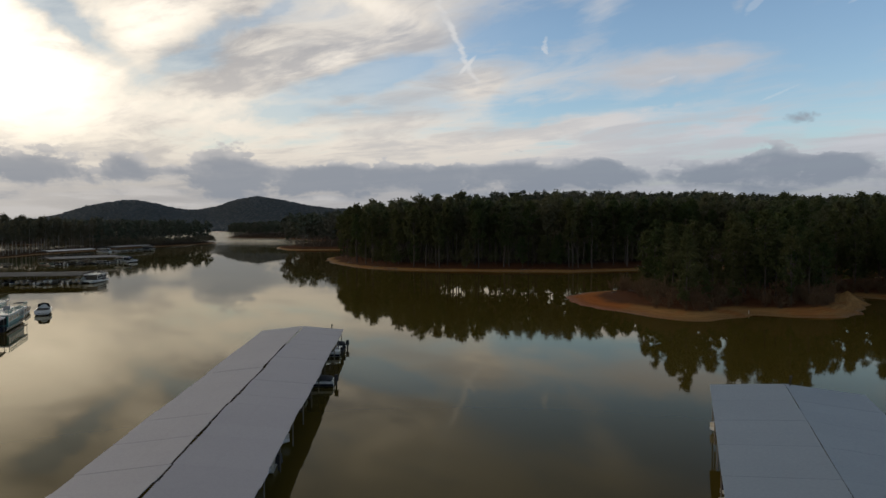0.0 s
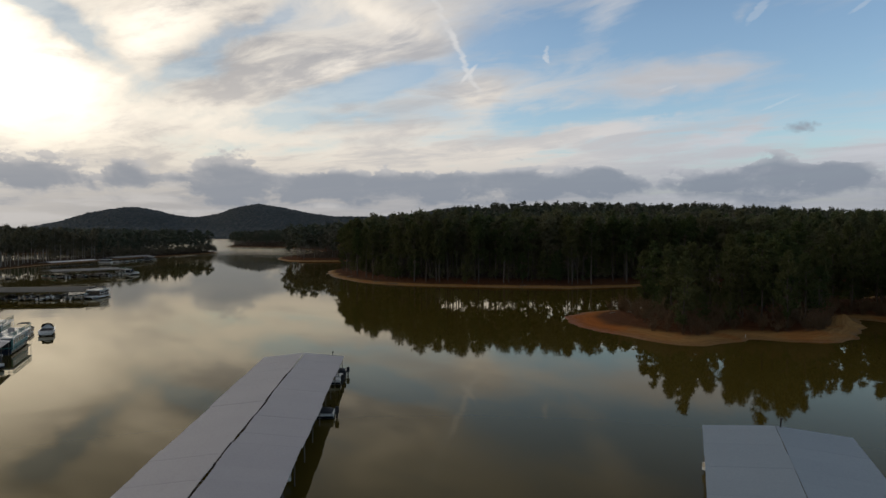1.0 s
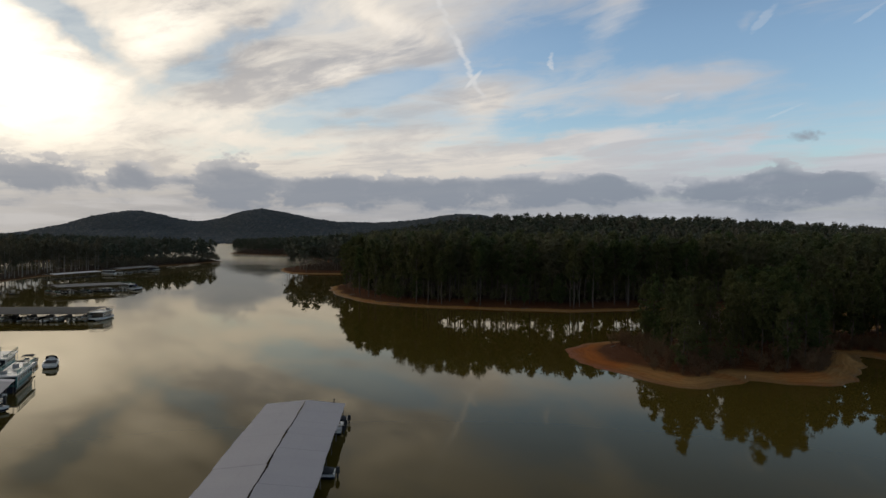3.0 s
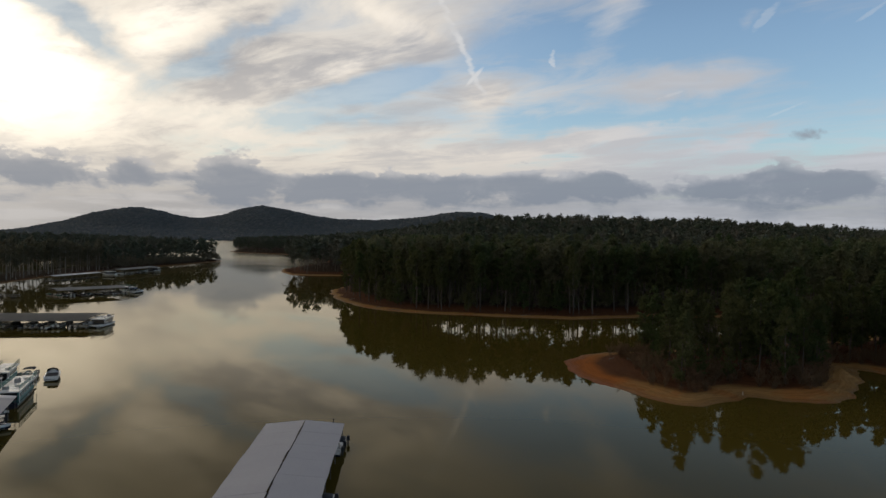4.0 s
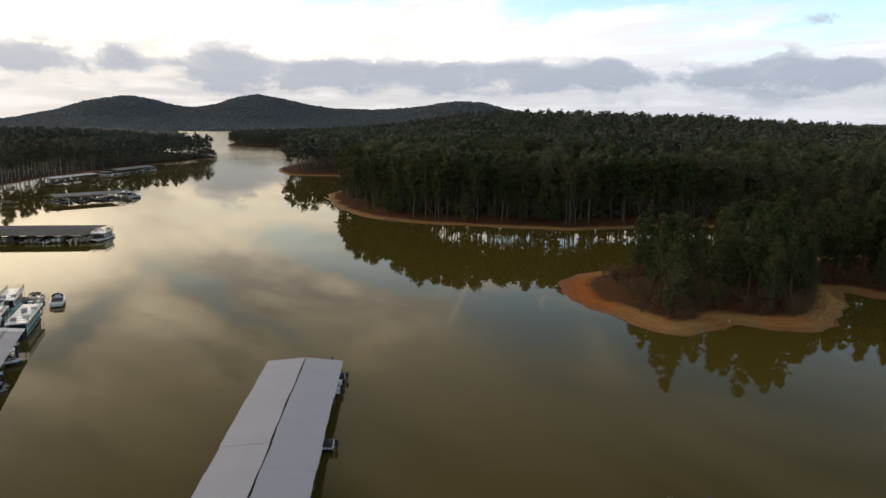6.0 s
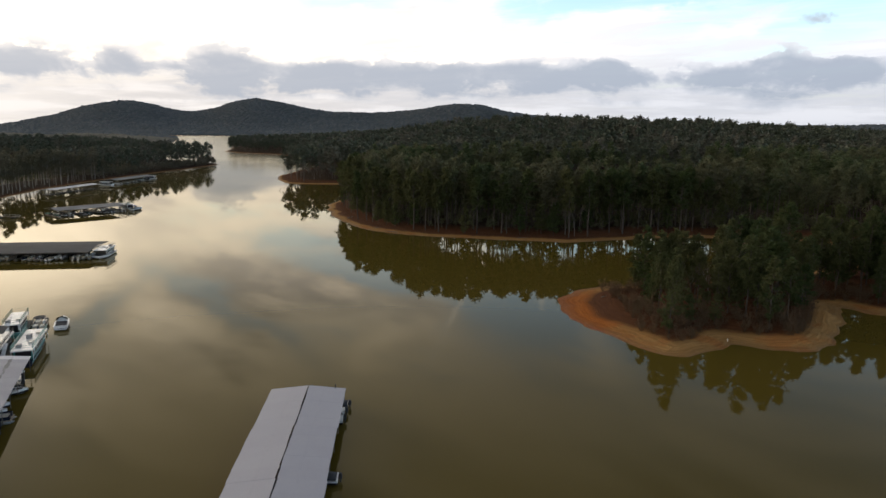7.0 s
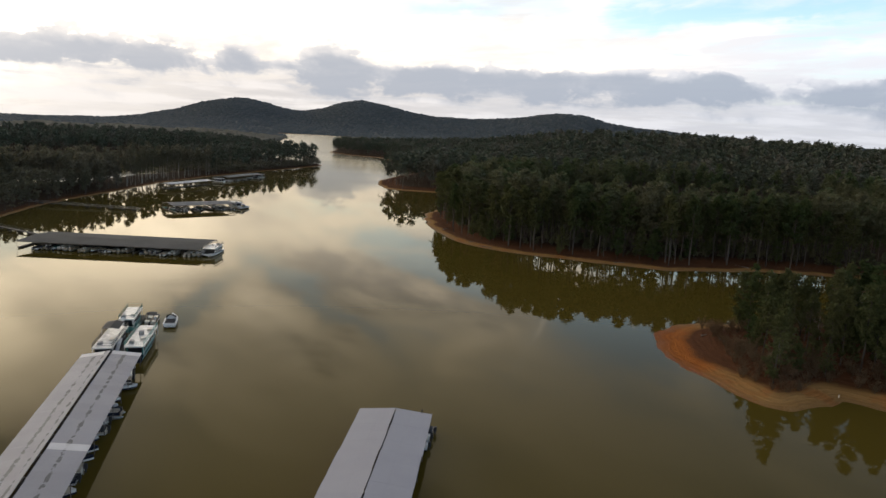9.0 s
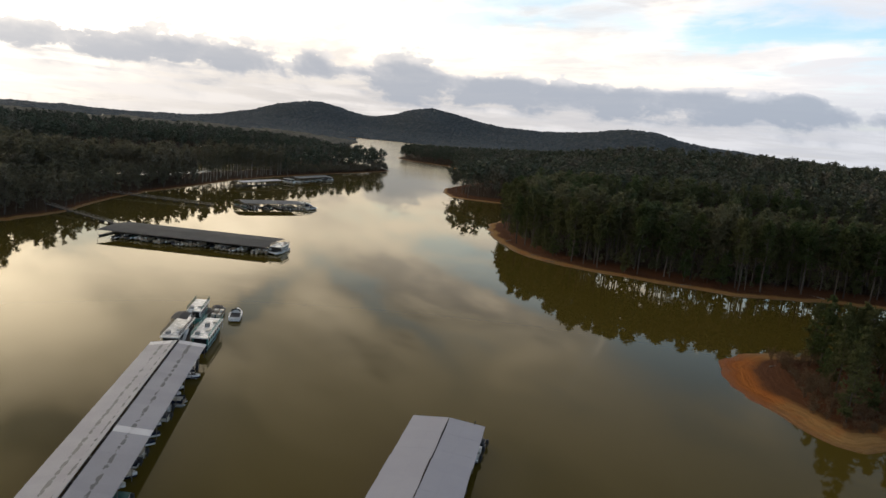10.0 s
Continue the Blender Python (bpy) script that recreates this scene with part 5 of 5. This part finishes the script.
def slips(first, last, pitch, skip=()):
    ys, k, y = [], 0, first
    while y > last:
        for o in (-0.27, 0.27):
            if k not in skip:
                ys.append(y - pitch * 0.5 + o * pitch)
            k += 1
        y -= pitch
    return ys


PITCH_A = 140 / 23
moor(DOCK_A, WIDTH_A, 1, slips(0, -76, PITCH_A, (0, 1, 2, 4, 5, 7, 8, 10, 12, 13, 15, 17, 18, 20, 21, 23)), 0.0, out=0.9)
hulls = (M_WHITE, M_NAVY, M_WHITE, M_CREAM, M_WHITE, M_WHITE)
PITCH_F = 90 / 15
moor(DOCK_F, WIDTH_F, -1, slips(0, -40, PITCH_F, (0, 3, 5, 8)), 0.1, out=1.5)
runabout(DOCK_F @ pose(2.6, 6.3, 0, 0, 0, 180), M_WHITE, False, M_BLUE, "small white motor boat under a bright blue cover", 5.2)
runabout(DOCK_F @ pose(-1.7, 6.5, 0, 0, 0, 180), M_NAVY, True, M_BLACK, "small dark motor boat moored at the dock end", 5.0)
runabout(DOCK_A @ pose(WIDTH_A / 2 + 0.45, -1.7, 0, 0, 0, 90), M_NAVY, False, M_BLACK, "dark motor boat under a black cover at dock end", 4.8)
runabout(DOCK_A @ pose(WIDTH_A / 2 + 0.15, -4.5, 0, 0, 0, 90), M_WHITE, True, M_BLACK, "white motor boat with a black outboard in end slip", 5.2)
PITCH_B = 124 / 20
moor(DOCK_B, WIDTH_B, 1, slips(0, -110, PITCH_B, (5, 22)), 0.15, out=1.3)
PITCH_C = 66 / 12
moor(DOCK_C, WIDTH_C, 1, slips(0, -56, PITCH_C, (3, 9, 14, 20, 23)), 0.45, out=1.4)
PITCH_D = 34 / 6
moor(DOCK_D, WIDTH_D, 1, slips(0, -34, PITCH_D, (4, 9)), 0.5, out=1.4)
moor(DOCK_D, WIDTH_D, -1, slips(0, -34, PITCH_D, (2, 7)), 0.5, out=1.0)
PITCH_E = 54 / 9
moor(DOCK_E, WIDTH_E, 1, slips(0, -54, PITCH_E, (2, 6, 7, 11, 15)), 0.4, out=1.2)

# the houseboats rafted beyond the worn dock
tie = empty("floating_walkway", DOCK_B @ pose(-0.3, 0.7, 0), "narrow timber walkway floating between the houseboats", "walkway")
part("deck", Shape().box(-0.6, 0.6, 0, 36, 0.42, 0.54), M_TIMBER, tie)
part("float", Shape().box(-0.5, 0.5, 0.1, 35.9, -0.2, 0.41), M_FLOAT, tie)
houseboat(DOCK_B @ pose(-2.7, 2.4, 0, 0, 0, -1), "white-decked houseboat with black sides, rails and canopy", 19.0, 3.8, M_BLACK, M_BLACK, M_BLACK, 2, wall=M_BLACK)
houseboat(DOCK_B @ pose(3.0, 3.0, 0, 0, 0, -2), "white houseboat with teal sides and boxes on roof", 18.5, 3.8, M_NAVY, M_TEAL, None, 4, wall=M_TEAL)
houseboat(DOCK_B @ pose(-2.0, 23.6, 0), "small white houseboat with green trim and a slide", 13.5, 3.4, M_TEAL, M_GREEN, None, 1, True)
pontoon(DOCK_B @ pose(2.3, 28.5, 0), M_BLACK, M_NAVY, "dark pontoon boat with a black sun top beside houseboats", 7.5)
cruiser(DOCK_B @ pose(6.8, 27.5, 0, 0, 0, 2), "white cabin cruiser with a dark cockpit moored beside houseboats", None, 8.4)
# boats at the ends of the farther docks
# navy cabin walls here stand for the shaded interior of an open houseboat
houseboat(DOCK_C @ pose(-3.5, 2.6, 0, 0, 0, -90), "white houseboat moored across the end of a dock", 13.0, 4.4, M_WHITE, M_NAVY, None, 1, wall=M_NAVY)
cruiser(DOCK_C @ pose(8.4, 3.2, 0, 0, 0, 150), "white cabin cruiser moored at a dock end", M_BLACK, 7.5)
houseboat(DOCK_D @ pose(2.0, 6.0, 0, 0, 0, 95), "white houseboat moored at the end of a dock", 11.0, 4.0, M_WHITE, M_GREEN, None, 1)
cruiser(DOCK_D @ pose(6.0, 3.5, 0, 0, 0, 20), "white cabin cruiser beside a grey-roofed dock", M_BLUE, 7.5)
houseboat(DOCK_E @ pose(-5.0, 3.0, 0, 0, 0, -80), "white houseboat moored at a far dock end", 11.0, 4.0, M_WHITE, M_NAVY, None, 1)
houseboat(DOCK_E @ pose(4.5, -58.5, 0, 0, 0, 90), "white houseboat between two far docks", 10.0, 4.2, M_WHITE, M_NAVY, None, 1)


def gangway(a, b, label, ground_end=True):
    """A timber footbridge on floats from a dock to the bank."""
    a, b = Vector(a), Vector(b)
    d = b - a
    L = d.xy.length
    g = empty("gangway", Matrix.Translation(a) @ Matrix.Rotation(math.atan2(d.y, d.x), 4, "Z") @ Matrix.Rotation(-math.atan2(d.z, L), 4, "Y"), label, "gangway", "gangways")
    part("deck", Shape().box(0, L, -0.7, 0.7, 0.0, 0.12), M_TIMBER, g)
    for y in (-0.7, 0.7):
        for z in (0.6, 1.05):
            part("handrail", Shape().tube((0, y, z), (L, y, z), 0.035, n=4), M_STEEL, g)
        k = int(L / 3)
        for i in range(k + 1):
            part("rail_post", Shape().tube((L * i / k, y, 0), (L * i / k, y, 1.05), 0.04, n=4), M_STEEL, g)
    for i in range(int(L / 6)):
        part("float", Shape().box(2 + i * 6, 4 + i * 6, -0.6, 0.6, -0.62, 0.0), M_FLOAT, g)
    return g


gangway((-188.0, 237.0, 0.45), (-242.0, 255.0, 1.6), "long timber gangway from dock to wooded shore")
gangway((-203.0, 325.5, 0.45), (-262.0, 318.0, 1.4), "low timber gangway floating out from the shore")


# ---------------------------------------------------------------- shore details
def brush(seed, h, n):
    """A leafless shrub: many stems from one root, with twigs."""
    rng = np.random.default_rng(seed)
    base = rng.normal(size=(n, 3)) * [0.25, 0.25, 0.0]
    tip = base + rng.normal(size=(n, 3)) * [0.34 * h, 0.34 * h, 0.16 * h] + [0, 0, h * 0.8]
    sv, sf = cone_sticks(base - [0, 0, 0.2], tip, 0.03, 0.01, 3)
    c = base[:, None] + (tip - base)[:, None] * rng.uniform(0.45, 1.05, (n, 16, 1))
    c = c.reshape(-1, 3)
    e = c + rng.normal(size=c.shape) * 0.30 * h * 0.4 + [0, 0, 0.15]
    s = rng.normal(size=c.shape) * 0.03
    return (sv, sf), (np.stack([c - s, c + s, e], 1).reshape(-1, 3), np.arange(len(c) * 3).reshape(-1, 3))


def build_brush():
    rng = np.random.default_rng(9)
    x, y, z, d = scatter(rng, 40, 118, 134, 200, 2.7, lambda x, y, d: (d > 6.5) & (d < 17) & (x > 44) & in_view(x, y, 3) & (np.sin(x * 1.7 + y) > -0.75))
    kinds = [brush(31 + i, 2.2 + 0.7 * i, 16 + 5 * i) for i in range(3)]
    which = rng.integers(0, 3, len(x))
    for k in range(3):
        at = [(x[i], y[i], z[i], rng.uniform(0.7, 1.25), rng.uniform(0, 6.28)) for i in np.nonzero(which == k)[0][:85]]
        root = empty("shrub", Matrix.Identity(4), "leafless rust-brown shrub on the clay bank", "shrub", "bank shrubs")
        part("stem", array_mesh("stem", *kinds[k][0], M_BUSH), None, root)
        part("crown", array_mesh("crown", *kinds[k][1], M_BUSH), None, root)
        plant(root, at)


build_brush()


def log(x, y, turn, L, r, label="bleached driftwood log lying on the shore"):
    z = float(land(np.array([x]), np.array([y]))[0][0])
    s = Shape()
    rings = []
    for k in range(7):
        t = k / 6
        q = r * (1 - 0.55 * t)
        rings.append([(L * t, q * math.cos(a) + 0.12 * math.sin(t * 4), q * math.sin(a) + 0.05 * math.sin(t * 7)) for a in [2 * math.pi * i / 7 for i in range(7)]])
    s.loft(rings)
    s.tube((L * 0.45, 0, 0), (L * 0.62, 0.7, 0.5), r * 0.4, r * 0.1, 5).tube((L * 0.7, 0, 0), (L * 0.8, -0.5, 0.4), r * 0.3, r * 0.08, 5)
    ob = new("driftwood_log", s.mesh("driftwood_log", M_PALEBARK))
    ob.matrix_world = pose(x, y, z + r * 0.7, 0, -2, turn)
    return tagged(ob, label, "log", "driftwood")


for x, y, turn, L, r in ((84, 287.5, 150, 7, 0.22), (-31, 301, 20, 5, 0.2), (-20, 291, 160, 6, 0.2), (-47, 332, 70, 5, 0.22), (42, 175, 30, 3.5, 0.14), (46, 168, 110, 3.0, 0.12), (30, 277, 10, 4, 0.18)):
    log(x, y, turn, L, r)


def lamp_post(x, y, h):
    z = float(land(np.array([x]), np.array([y]))[0][0])
    p = empty("lamp_post", Matrix.Translation((x, y, z)), "slim steel lamp post with a lit white lamp", "lamp")
    part("pole", Shape().tube((0, 0, -0.3), (0, 0, h), 0.09, 0.06, 8), M_STEEL, p)
    part("arm", Shape().tube((0, 0, h - 0.1), (0.8, 0, h + 0.15), 0.04, 0.035, 6), M_STEEL, p)
    mat = bpy.data.materials.new("lamp_light")
    mat.use_nodes = True
    b = mat.node_tree.nodes["Principled BSDF"]
    b.inputs["Emission Color"].default_value, b.inputs["Emission Strength"].default_value = (1, 0.98, 0.92, 1), 12.0
    part("lamp_head", Shape().box(0.55, 1.15, -0.2, 0.2, h + 0.02, h + 0.2, taper=0.05), mat, p, "bright white lamp head")
    return p


lamp_post(-262.0, 290.0, 8.0)


def marker(x, y):
    z = float(land(np.array([x]), np.array([y]))[0][0])
    p = empty("marker_post", Matrix.Translation((x, y, z)), "short pale marker post on the sandy bank", "post")
    part("post", Shape().box(-0.06, 0.06, -0.06, 0.06, -0.2, 0.6), M_CREAM, p)
    part("cap", Shape().box(-0.08, 0.08, -0.08, 0.08, 0.6, 0.68, taper=0.03), M_STEEL, p)


marker(61.5, 140.5)
